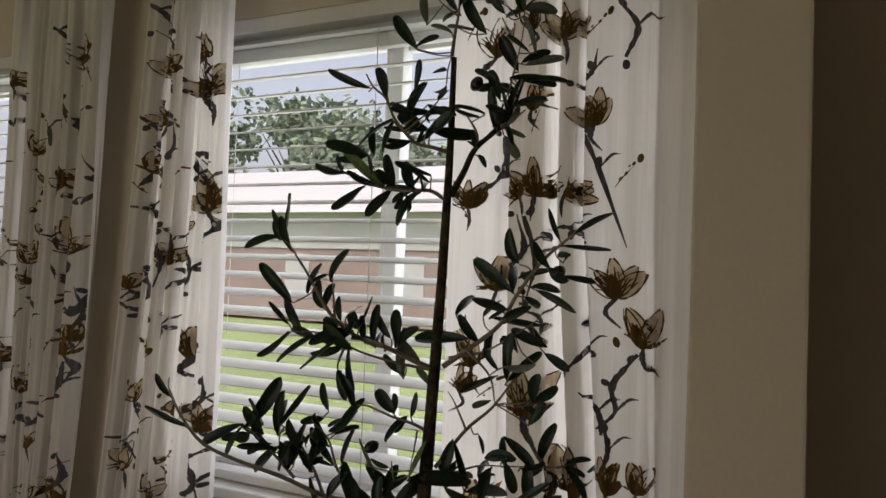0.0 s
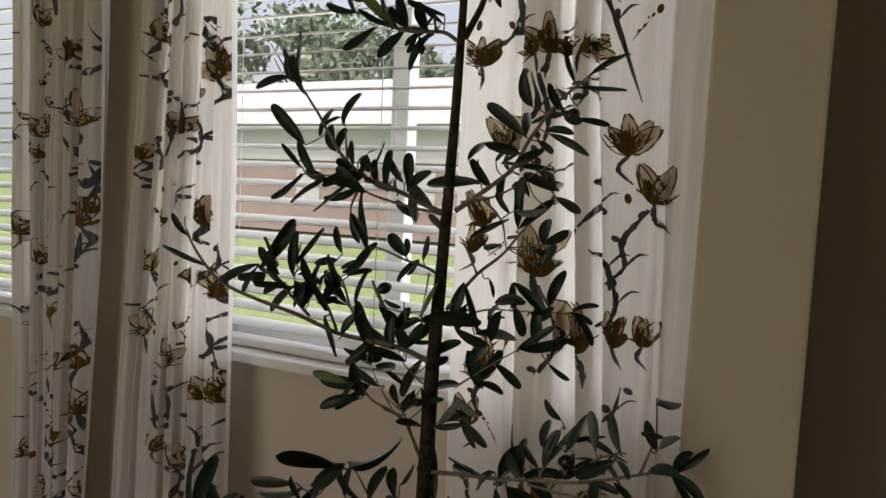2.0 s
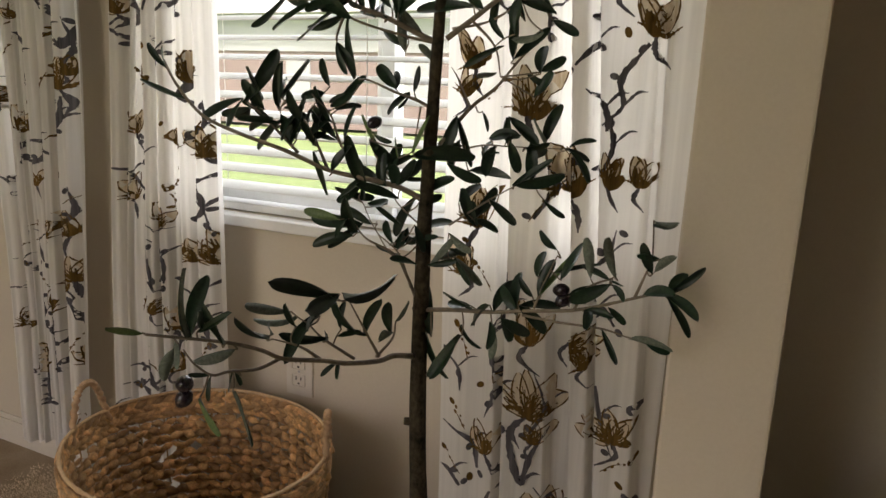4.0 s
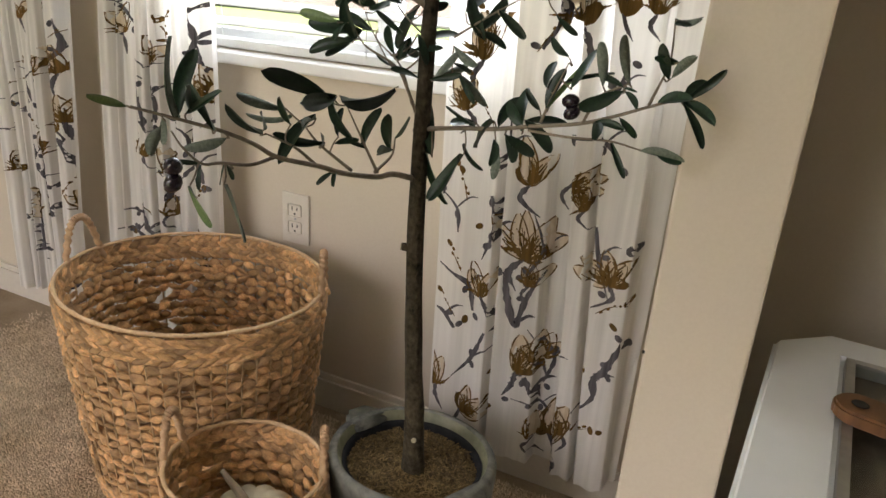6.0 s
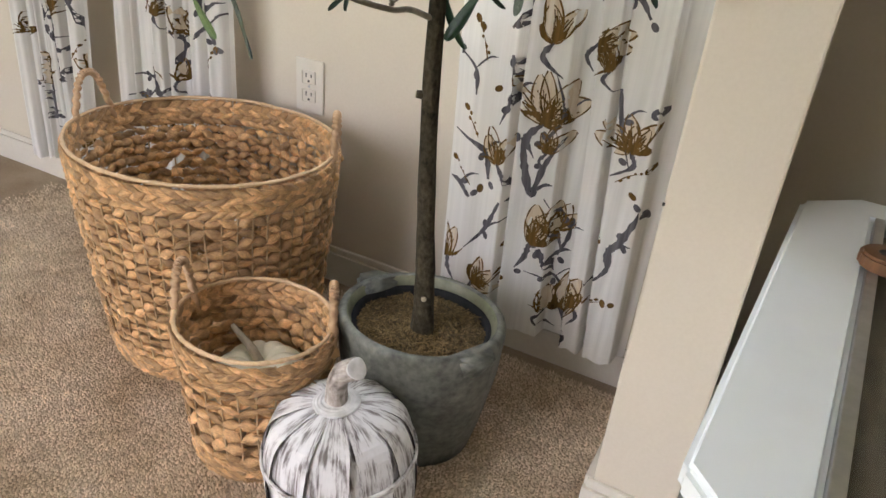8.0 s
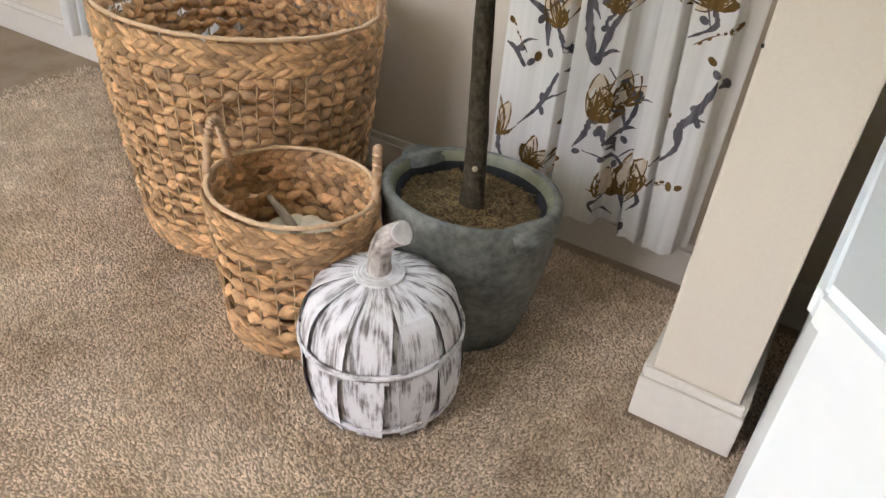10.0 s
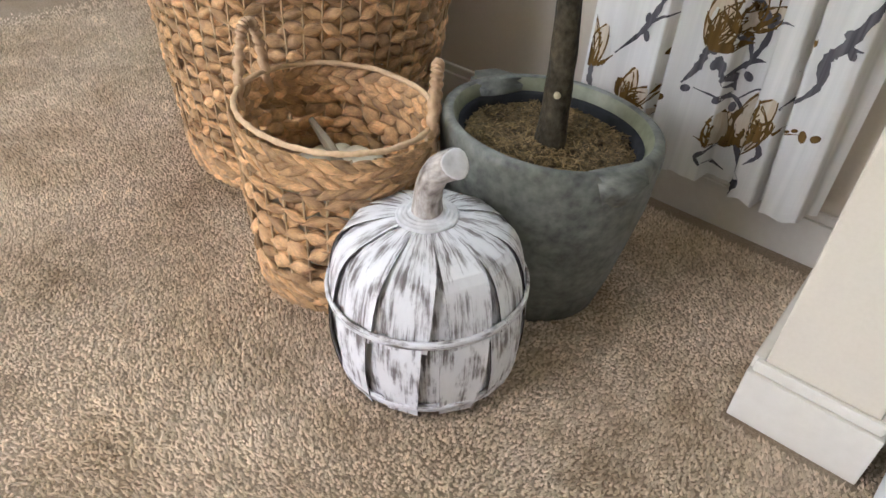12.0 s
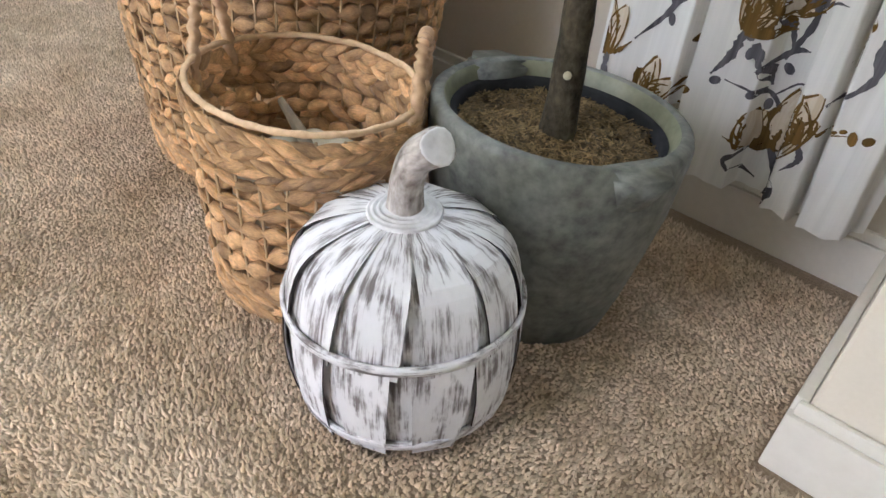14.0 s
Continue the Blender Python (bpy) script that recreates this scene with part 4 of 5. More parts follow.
rng = np.random.default_rng(4)
vs, fs = [], []
N = 26
for j in range(N + 1):
    for k in range(48):
        r, a = 0.1065 * j / N, 2 * math.pi * k / 48
        x, y = PX + r * math.cos(a), PY + 0.91 * r * math.sin(a)
        vs.append((x, y, 0.213 + 0.008 * noise.noise((x * 45, y * 45, 0)) + 0.004 * noise.noise((x * 160, y * 160, 3)) + 0.007 * math.exp(-(r / 0.05) ** 2)))
fs = [(j * 48 + k, j * 48 + (k + 1) % 48, (j + 1) * 48 + (k + 1) % 48, (j + 1) * 48 + k) for j in range(N) for k in range(48)]
soil = part("potting_coir", mesh_of("soil", vs, fs), SOIL)
tagged(soil, "brown coconut fibre covering the soil in the pot", "potting fibre", kind="stuff")
vs, fs = [], []
for i in range(5200):
    r, a, d = 0.105 * math.sqrt(rng.random()), 2 * math.pi * rng.random(), 2 * math.pi * rng.random()
    x, y = PX + r * math.cos(a), PY + 0.91 * r * math.sin(a)
    L, w = rng.uniform(0.004, 0.014), rng.uniform(0.0004, 0.0011)
    z = 0.2145 + 0.008 * noise.noise((x * 45, y * 45, 0)) + 0.007 * math.exp(-(r / 0.05) ** 2) + rng.uniform(0, 0.003)
    dx, dy, up = math.cos(d), math.sin(d), rng.uniform(-0.15, 0.5)
    n0 = len(vs)
    for t, lift in ((0, 0), (0.5, 0.0015), (1, up * L * 0.6)):
        for s in (-1, 1):
            vs.append((x + dx * L * (t - 0.5) - dy * w * s, y + dy * L * (t - 0.5) + dx * w * s, z + lift + (0.0004 if s > 0 else 0)))
    fs += [(n0, n0 + 1, n0 + 3, n0 + 2), (n0 + 2, n0 + 3, n0 + 5, n0 + 4)]
fib = part("fibres", mesh_of("fibres", vs, fs, False), COIR, soil)
tagged(fib, kind="stuff")

# ---- olive tree ----
tree = thing("olive_tree", PX, PY, 0.21, "slender artificial olive tree with dark leaves, planted in the clay pot", "tree")
trunk_line = smooth_line([(-0.378, -0.324, 0.190), (-0.380, -0.326, 0.30), (-0.385, -0.330, 0.407), (-0.392, -0.335, 0.60), (-0.390, -0.335, 0.85), (-0.383, -0.332, 1.035), (-0.376, -0.329, 1.20), (-0.371, -0.326, 1.39), (-0.370, -0.325, 1.54)], 9)


def trunk_radius(t, a):
    base = 0.0176 - 0.0140 * t ** 0.9 + 0.005 * max(0.0, 1 - t * 12)
    return base * (1 + 0.10 * noise.noise((math.cos(a) * 1.6, math.sin(a) * 1.6, t * 24)) + 0.05 * math.sin(a * 5 + t * 9))


trunk = part("trunk", tube_mesh("trunk", trunk_line, trunk_radius, 14), BARK, tree)
for p, d in (((-0.381, -0.326, 0.288), (0.5, -0.85, 0.15)), ((-0.392, -0.335, 0.602), (-0.9, -0.5, 0.1))):
    p, d = Vector(p), Vector(d).normalized()
    k = part("pruned_stub", tube_mesh("pruned_stub", [p, p + d * 0.012, p + d * 0.019], lambda t, a: 0.0068 - 0.0015 * t, 9), BARK, trunk)
    part("cut_face", tube_mesh("cut_face", [p + d * 0.019, p + d * 0.0202], 0.0042, 9), CUT, k)


def leaf_mesh(seed):
    """A long olive leaf, one unit long: dark face above, pale back below."""
    r = random.Random(seed)
    curl, cup, sway, twist = r.uniform(-0.42, 0.22), r.uniform(0.03, 0.09), r.uniform(-0.24, 0.24), r.uniform(-0.9, 0.9)
    vs, fs = [], []
    n = 10
    for layer in (0, 1):
        for i in range(n):
            t = 1 - (1 - i / (n - 1)) ** 1.35
            w = 0.235 * (0.004 + t) ** 0.72 * max(0.0, 1.004 - t) ** 0.42
            c, q = math.cos(twist * t), math.sin(twist * t)
            for k in (-1, -0.5, 0, 0.5, 1):
                b = cup * abs(k) * (1 - t * 0.4) - layer * 0.007
                vs.append((t * (1 - 0.25 * abs(curl) * t), k * w * c - b * q + sway * t * t, curl * t * t + k * w * q + b * c))
    for i in range(n - 1):
        for k in range(4):
            a = i * 5 + k
            fs.append((a, a + 5, a + 6, a + 1))
    top = len(fs)
    for i in range(n - 1):
        for k in range(4):
            a = n * 5 + i * 5 + k
            fs.append((a, a + 1, a + 6, a + 5))
    me = mesh_of("leaf", vs, fs)
    me.materials.append(LEAF_YOUNG if seed >= 10 else LEAF)
    me.materials.append(LEAF_BACK)
    me.polygons.foreach_set("material_index", np.array([0] * top + [1] * (len(fs) - top)))
    return me


LEAVES = [leaf_mesh(s) for s in range(11)]
tr = random.Random(12)


def add_leaf(parent, base, tip, kind):
    """One leaf from its foot to its tip: w wide, n narrow, p pale back turned to the room, y young."""
    along = tip - base
    d = along.normalized()
    face = Vector((tr.uniform(-0.55, 0.55), -1.0, tr.uniform(-0.2, 0.9)))
    if kind == "p":
        face = -face
    side = face.cross(d).normalized()
    up = d.cross(side)
    m = Matrix((d, side, up)).transposed().to_4x4()
    wide = {"w": 1.36, "n": 0.72}.get(kind, 1.02) * tr.uniform(0.88, 1.12)
    L = along.length * 1.06
    wide *= min(1.3, max(0.8, 0.055 / L))
    part("leaf", LEAVES[10 if kind == "y" else tr.randrange(10)], None, parent, at=Matrix.Translation(base) @ m @ Matrix.Diagonal((L, L * wide, L, 1)))


def limb(foot, way, r0, stems, *leaf_rows):
    """A limb and its forks in an upright plane from the trunk, as (run out, height); leaves foot to tip on short stalks."""
    def out(s, z, off=0.0):
        return Vector((foot[0] + way[0] * s - way[1] * off, foot[1] + way[1] * s + way[0] * off, z))

    ob, places = None, []
    for i, pts in enumerate(stems):
        line = smooth_line([out(s, z, 0.006 * math.sin(9 * s + i) * (k > 0)) for k, (s, z) in enumerate(pts)], 6)
        r = r0 if i == 0 else r0 * 0.55
        me = tube_mesh("branch", line, lambda t, a: r * (1 - 0.66 * t), 7)
        if ob is None:
            ob = part("branch", me, TWIG if r0 < 0.0045 else BARK, tree)
        else:
            part("twig", me, TWIG, ob)
        places += line
    for s0, z0, s1, z1, kind in [row for rows in leaf_rows for row in rows]:
        near = min(places, key=lambda p: (p - out(s0, z0)).length)
        off = (near - out(s0, z0)).dot(Vector((-way[1], way[0], 0)))
        base = out(s0, z0, off + tr.uniform(-0.008, 0.008))
        tip = out(s1, z1, off + tr.uniform(-0.022, 0.022))
        if (near - base).length > 0.004:
            mid = near.lerp(base, 0.5) + Vector((tr.uniform(-0.004, 0.004), tr.uniform(-0.004, 0.004), tr.uniform(-0.006, 0.002)))
            part("stalk", tube_mesh("stalk", smooth_line([near, mid, base], 4), 0.0010, 5), TWIG, ob)
        add_leaf(ob, base, tip, kind)
        if tr.random() < 0.55:
            d = tip - base
            d = Matrix.Rotation(tr.choice((-1, 1)) * tr.uniform(0.35, 1.0), 3, Vector((-way[1], way[0], 0))) @ d * tr.uniform(0.55, 0.9)
            foot_2 = near.lerp(base, tr.uniform(0.3, 0.9))
            add_leaf(ob, foot_2, foot_2 + d + Vector((-way[1], way[0], 0)) * tr.uniform(-0.03, 0.03), tr.choice(("", "n", "p" if kind == "p" else "w")))
    return ob


def olive(parent, x, y, z, r=0.0085):
    me = lathe("olive", [(0.0003, -1.3), (0.5, -1.1), (0.88, -0.55), (1.0, 0.0), (0.88, 0.55), (0.5, 1.1), (0.0003, 1.3)], 0, 0, 14)
    part("olive", me, OLIVE, parent, at=Matrix.Translation((x, y, z)) @ Euler((tr.uniform(-1, 1), tr.uniform(0.6, 1.6), 0)).to_matrix().to_4x4() @ Matrix.Scale(r, 4))


# crown top
limb((-0.37, -0.325), (0.894, 0.447), 0.0028, [[(-0.003, 1.542), (0.0, 1.572), (0.004, 1.603), (0.004, 1.65)], [(0.004, 1.596), (-0.013, 1.61), (-0.037, 1.632)], [(0.074, 1.495), (0.084, 1.538), (0.091, 1.576), (0.093, 1.615)]], [(0.043, 1.574, 0.0, 1.616, "w"), (0.088, 1.526, 0.066, 1.573, "w"), (0.107, 1.55, 0.093, 1.606, "p"), (0.096, 1.538, 0.145, 1.554, "p"), (0.067, 1.6, 0.046, 1.627, ""), (0.093, 1.51, 0.151, 1.525, ""), (0.086, 1.477, 0.137, 1.488, ""), (0.063, 1.483, 0.049, 1.532, "w"), (-0.05, 1.546, -0.083, 1.584, "w"), (-0.053, 1.551, -0.025, 1.57, ""), (-0.039, 1.586, -0.049, 1.62, "p"), (-0.004, 1.571, -0.029, 1.585, "p"), (-0.009, 1.503, -0.017, 1.479, "p"), (0.004, 1.603, -0.029, 1.64, ""), (0.006, 1.611, 0.031, 1.651, "w"), (0.013, 1.619, -0.008, 1.664, ""), (0.093, 1.611, 0.123, 1.639, ""), (0.093, 1.607, 0.073, 1.649, "w"), (-0.037, 1.628, -0.071, 1.638, ""), (0.005, 1.642, 0.022, 1.681, "")], [(0.005, 1.646, -0.016, 1.683, "")])
# upper left
limb((-0.37, -0.325), (-0.827, -0.563), 0.003, [[(0.006, 1.413), (0.023, 1.417), (0.046, 1.421), (0.061, 1.433), (0.077, 1.452), (0.089, 1.477), (0.106, 1.491), (0.116, 1.507)]], [(0.108, 1.49, 0.168, 1.505, ""), (0.079, 1.447, 0.127, 1.421, "n"), (0.085, 1.477, 0.095, 1.524, "w"), (0.055, 1.451, 0.057, 1.507, "w"), (0.061, 1.467, 0.086, 1.475, ""), (0.049, 1.487, 0.046, 1.523, ""), (0.03, 1.463, 0.078, 1.453, ""), (0.029, 1.461, -0.016, 1.477, ""), (0.021, 1.477, 0.008, 1.504, ""), (0.032, 1.475, 0.007, 1.452, ""), (0.028, 1.44, 0.089, 1.434, "n"), (0.054, 1.438, 0.025, 1.449, ""), (0.033, 1.441, -0.034, 1.423, "w"), (0.053, 1.422, 0.084, 1.403, "n"), (0.046, 1.421, 0.024, 1.436, "w")])
# upper left low
limb((-0.372, -0.326), (-0.863, -0.505), 0.003, [[(0.004, 1.35), (0.024, 1.36), (0.059, 1.358), (0.082, 1.36), (0.108, 1.366), (0.134, 1.378)], [(0.108, 1.366), (0.122, 1.374), (0.123, 1.38)], [(0.082, 1.36), (0.102, 1.392), (0.11, 1.41)]], [(0.134, 1.377, 0.174, 1.373, ""), (0.136, 1.378, 0.151, 1.404, ""), (0.106, 1.403, 0.156, 1.418, "w"), (0.099, 1.402, 0.111, 1.436, ""), (0.085, 1.36, 0.134, 1.408, "y"), (0.106, 1.4, 0.097, 1.379, ""), (0.083, 1.362, 0.109, 1.388, "y"), (0.07, 1.364, 0.094, 1.403, "w"), (0.045, 1.358, 0.069, 1.391, "w"), (0.023, 1.378, 0.071, 1.389, "n"), (0.032, 1.357, 0.023, 1.387, "w"), (0.11, 1.361, 0.148, 1.328, ""), (0.074, 1.358, 0.106, 1.33, "w"), (0.035, 1.357, 0.079, 1.33, "w"), (0.056, 1.354, 0.045, 1.332, ""), (0.044, 1.358, 0.076, 1.353, "")])
# upper right
limb((-0.37, -0.325), (0.897, 0.442), 0.005, [[(0.002, 1.354), (0.019, 1.388), (0.033, 1.419), (0.065, 1.45), (0.083, 1.48), (0.096, 1.518)], [(0.033, 1.419), (0.034, 1.441), (0.016, 1.47)], [(0.065, 1.45), (0.08, 1.458), (0.098, 1.474)]], [(0.083, 1.477, 0.136, 1.49, ""), (0.062, 1.441, 0.053, 1.5, "w"), (0.073, 1.456, 0.086, 1.512, "w"), (0.073, 1.452, 0.095, 1.437, "p"), (0.07, 1.44, 0.087, 1.409, "p"), (0.044, 1.467, 0.008, 1.476, "n"), (0.033, 1.419, 0.028, 1.441, ""), (0.037, 1.411, 0.05, 1.4, ""), (0.075, 1.514, 0.139, 1.518, "w"), (0.059, 1.511, 0.027, 1.531, ""), (0.069, 1.448, 0.097, 1.474, "p"), (0.054, 1.449, 0.071, 1.484, "w"), (0.086, 1.488, 0.062, 1.524, "w"), (0.08, 1.465, 0.067, 1.502, "")])
# middle left
limb((-0.376, -0.328), (-0.876, -0.483), 0.0038, [[(0.004, 1.124), (0.031, 1.135), (0.069, 1.152), (0.107, 1.165), (0.137, 1.187), (0.157, 1.215), (0.172, 1.241), (0.184, 1.259), (0.196, 1.277)], [(0.004, 1.123), (0.06, 1.134), (0.106, 1.147), (0.136, 1.164), (0.166, 1.169), (0.188, 1.168)], [(0.137, 1.187), (0.14, 1.216), (0.142, 1.235)], [(0.121, 1.154), (0.131, 1.127), (0.128, 1.112)]], [(0.194, 1.273, 0.219, 1.311, "w"), (0.213, 1.289, 0.254, 1.29, ""), (0.204, 1.297, 0.194, 1.349, "n"), (0.142, 1.234, 0.142, 1.28, "w"), (0.147, 1.244, 0.169, 1.236, ""), (0.151, 1.199, 0.177, 1.228, "w"), (0.19, 1.206, 0.232, 1.254, "w"), (0.178, 1.168, 0.209, 1.208, "w"), (0.196, 1.177, 0.221, 1.207, "n"), (0.192, 1.168, 0.223, 1.127, "n"), (0.161, 1.163, 0.207, 1.138, ""), (0.134, 1.157, 0.174, 1.123, "w"), (0.113, 1.169, 0.163, 1.175, "w"), (0.128, 1.183, 0.138, 1.216, ""), (0.122, 1.187, 0.108, 1.21, "n"), (0.1, 1.184, 0.087, 1.213, "n"), (0.083, 1.151, 0.093, 1.203, ""), (0.062, 1.163, 0.09, 1.188, ""), (0.054, 1.159, 0.058, 1.202, "w"), (0.105, 1.174, 0.124, 1.196, "w")], [(0.095, 1.157, 0.108, 1.189, ""), (0.021, 1.13, 0.058, 1.164, "p"), (0.045, 1.111, 0.055, 1.152, "p"), (0.131, 1.12, 0.099, 1.081, ""), (0.115, 1.155, 0.124, 1.089, "n"), (0.005, 1.1, 0.026, 1.124, "p"), (0.112, 1.149, 0.151, 1.171, "w"), (0.067, 1.15, 0.108, 1.164, ""), (0.133, 1.176, 0.148, 1.193, "w"), (0.125, 1.165, 0.107, 1.184, "w")])
# middle right
limb((-0.379, -0.33), (0.975, 0.220), 0.0038, [[(0.011, 1.129), (0.048, 1.157), (0.084, 1.188), (0.104, 1.226), (0.135, 1.271), (0.166, 1.3), (0.186, 1.318)], [(0.018, 1.141), (0.063, 1.151), (0.103, 1.175), (0.135, 1.198)], [(0.041, 1.153), (0.072, 1.121), (0.081, 1.085)]], [(0.176, 1.306, 0.217, 1.342, ""), (0.159, 1.291, 0.22, 1.286, "n"), (0.157, 1.299, 0.138, 1.333, "n"), (0.107, 1.266, 0.08, 1.301, "w"), (0.098, 1.229, 0.049, 1.276, "w"), (0.145, 1.264, 0.119, 1.285, ""), (0.15, 1.26, 0.105, 1.255, ""), (0.162, 1.27, 0.167, 1.283, "n"), (0.161, 1.253, 0.203, 1.25, "n"), (0.129, 1.234, 0.179, 1.219, ""), (0.027, 1.196, 0.049, 1.231, "w"), (0.094, 1.208, 0.049, 1.221, "w"), (0.137, 1.187, 0.076, 1.19, "w"), (0.112, 1.225, 0.138, 1.206, ""), (0.145, 1.161, 0.101, 1.18, "w"), (0.108, 1.152, 0.092, 1.174, ""), (0.142, 1.153, 0.176, 1.135, ""), (0.045, 1.166, -0.029, 1.169, "w"), (0.077, 1.181, 0.054, 1.149, "w"), (0.097, 1.136, 0.092, 1.176, "w")], [(0.13, 1.14, 0.1, 1.119, "p"), (0.084, 1.122, 0.034, 1.1, "n"), (0.076, 1.09, 0.049, 1.086, "p"), (0.132, 1.09, 0.123, 1.127, "w"), (0.131, 1.092, 0.163, 1.105, "w"), (0.126, 1.061, 0.147, 1.091, "w"), (0.084, 1.188, 0.112, 1.219, "w"), (0.061, 1.195, 0.075, 1.225, "w"), (0.055, 1.165, 0.028, 1.186, "w")])
# long left
limb((-0.386, -0.333), (-0.847, -0.531), 0.0042, [[(-0.001, 0.92), (0.041, 0.941), (0.087, 0.952), (0.131, 0.962), (0.183, 0.985), (0.242, 1.006), (0.285, 1.027), (0.314, 1.063), (0.328, 1.092)], [(0.131, 0.962), (0.147, 1.001), (0.171, 1.037), (0.189, 1.051)], [(0.087, 0.952), (0.114, 0.994), (0.127, 1.031), (0.15, 1.056)], [(0.168, 0.982), (0.199, 1.014), (0.221, 1.036), (0.232, 1.043)], [(0.041, 0.941), (0.069, 0.98), (0.077, 1.002)]], [(0.3, 1.043, 0.362, 1.063, "n"), (0.327, 1.083, 0.349, 1.105, ""), (0.236, 1.047, 0.289, 1.034, "w"), (0.228, 1.036, 0.262, 1.025, ""), (0.231, 1.043, 0.187, 1.1, "w"), (0.191, 1.035, 0.197, 1.093, "w"), (0.186, 1.05, 0.152, 1.092, "w"), (0.128, 1.066, 0.147, 1.096, ""), (0.187, 1.022, 0.231, 0.984, "w"), (0.199, 1.025, 0.236, 1.019, ""), (0.211, 1.049, 0.227, 1.092, ""), (0.169, 1.0, 0.16, 1.052, "w"), (0.146, 0.992, 0.144, 1.038, "w"), (0.189, 1.031, 0.169, 1.0, "w"), (0.118, 1.0, 0.156, 1.045, ""), (0.125, 1.022, 0.151, 1.061, ""), (0.147, 0.986, 0.127, 0.93, "w"), (0.107, 1.0, 0.103, 1.039, "w"), (0.119, 1.037, 0.092, 1.085, "n"), (0.091, 1.069, 0.116, 1.034, "n")], [(0.17, 1.03, 0.191, 1.0, "w"), (0.159, 1.023, 0.186, 1.052, "w"), (0.067, 0.995, 0.086, 1.031, "y"), (0.07, 1.008, 0.056, 0.994, ""), (0.078, 0.934, 0.119, 0.994, "w"), (0.055, 0.941, 0.103, 0.968, "w"), (0.049, 0.956, 0.051, 0.995, "w"), (0.039, 0.926, 0.088, 0.949, ""), (0.149, 1.038, 0.133, 1.001, "w"), (0.21, 1.036, 0.237, 1.065, ""), (0.158, 1.0, 0.134, 1.023, "w"), (0.124, 0.96, 0.11, 0.994, "w"), (0.087, 0.952, 0.108, 0.927, "w"), (0.176, 0.993, 0.159, 1.023, "")])
# inner left
limb((-0.388, -0.334), (-0.875, -0.485), 0.0026, [[(-0.011, 1.038), (0.014, 1.052), (0.044, 1.062), (0.075, 1.075), (0.09, 1.076)], [(0.01, 1.045), (0.014, 1.018), (0.019, 0.988)], [(-0.009, 0.882), (0.035, 0.844), (0.067, 0.884), (0.083, 0.918)], [(-0.009, 0.875), (0.038, 0.919), (0.047, 0.949)]], [(0.041, 1.065, 0.064, 1.092, "w"), (0.019, 1.062, 0.011, 1.093, ""), (0.024, 1.06, 0.055, 1.039, ""), (0.018, 0.986, 0.0, 1.031, "y"), (0.037, 0.978, 0.042, 1.004, "y"), (0.02, 0.979, -0.05, 1.005, "w"), (0.085, 0.891, 0.148, 0.894, "w"), (0.011, 0.927, 0.052, 0.879, "w"), (0.075, 1.001, 0.048, 0.975, "w"), (0.039, 0.942, 0.014, 0.973, "w"), (0.068, 0.918, 0.037, 0.896, ""), (0.024, 0.95, -0.001, 0.981, "w"), (0.005, 0.928, -0.024, 0.962, "w"), (0.077, 0.948, 0.1, 0.97, "w"), (0.055, 0.96, 0.026, 0.991, ""), (0.084, 0.941, 0.113, 0.917, ""), (0.106, 0.932, 0.068, 0.918, "")])
# right low
limb((-0.384, -0.333), (0.779, 0.628), 0.003, [[(0.011, 0.996), (0.052, 1.044), (0.087, 1.072), (0.117, 1.108), (0.137, 1.127)], [(0.052, 1.044), (0.036, 1.08), (0.026, 1.095)], [(0.023, 0.985), (0.07, 0.996), (0.11, 0.995), (0.18, 0.993)], [(0.028, 0.889), (0.074, 0.919), (0.113, 0.941), (0.141, 0.954)]], [(0.109, 1.107, 0.154, 1.147, ""), (0.068, 1.04, 0.079, 1.017, "n"), (0.107, 1.034, 0.144, 1.001, "w"), (0.159, 1.001, 0.158, 1.051, "w"), (0.193, 0.995, 0.218, 1.016, ""), (0.193, 0.991, 0.234, 0.958, ""), (0.139, 1.003, 0.132, 0.959, "w"), (0.054, 0.961, 0.127, 0.963, "w"), (0.113, 0.944, 0.177, 0.951, "w"), (0.071, 0.98, 0.079, 1.005, ""), (0.106, 1.003, 0.117, 0.963, "w"), (0.084, 1.003, 0.106, 1.028, "w"), (0.033, 1.034, 0.055, 0.971, "n"), (0.06, 0.894, 0.098, 0.933, "w"), (0.159, 0.924, 0.182, 0.897, "n"), (0.086, 0.995, 0.063, 0.965, "w"), (0.126, 0.995, 0.16, 0.979, "w"), (0.081, 0.926, 0.115, 0.894, ""), (0.024, 0.973, 0.057, 0.942, "w"), (0.042, 0.919, 0.072, 0.949, "w")], [(0.042, 1.003, 0.024, 0.966, "w"), (0.067, 0.888, 0.034, 0.927, "w"), (0.11, 0.995, 0.093, 1.026, "")])
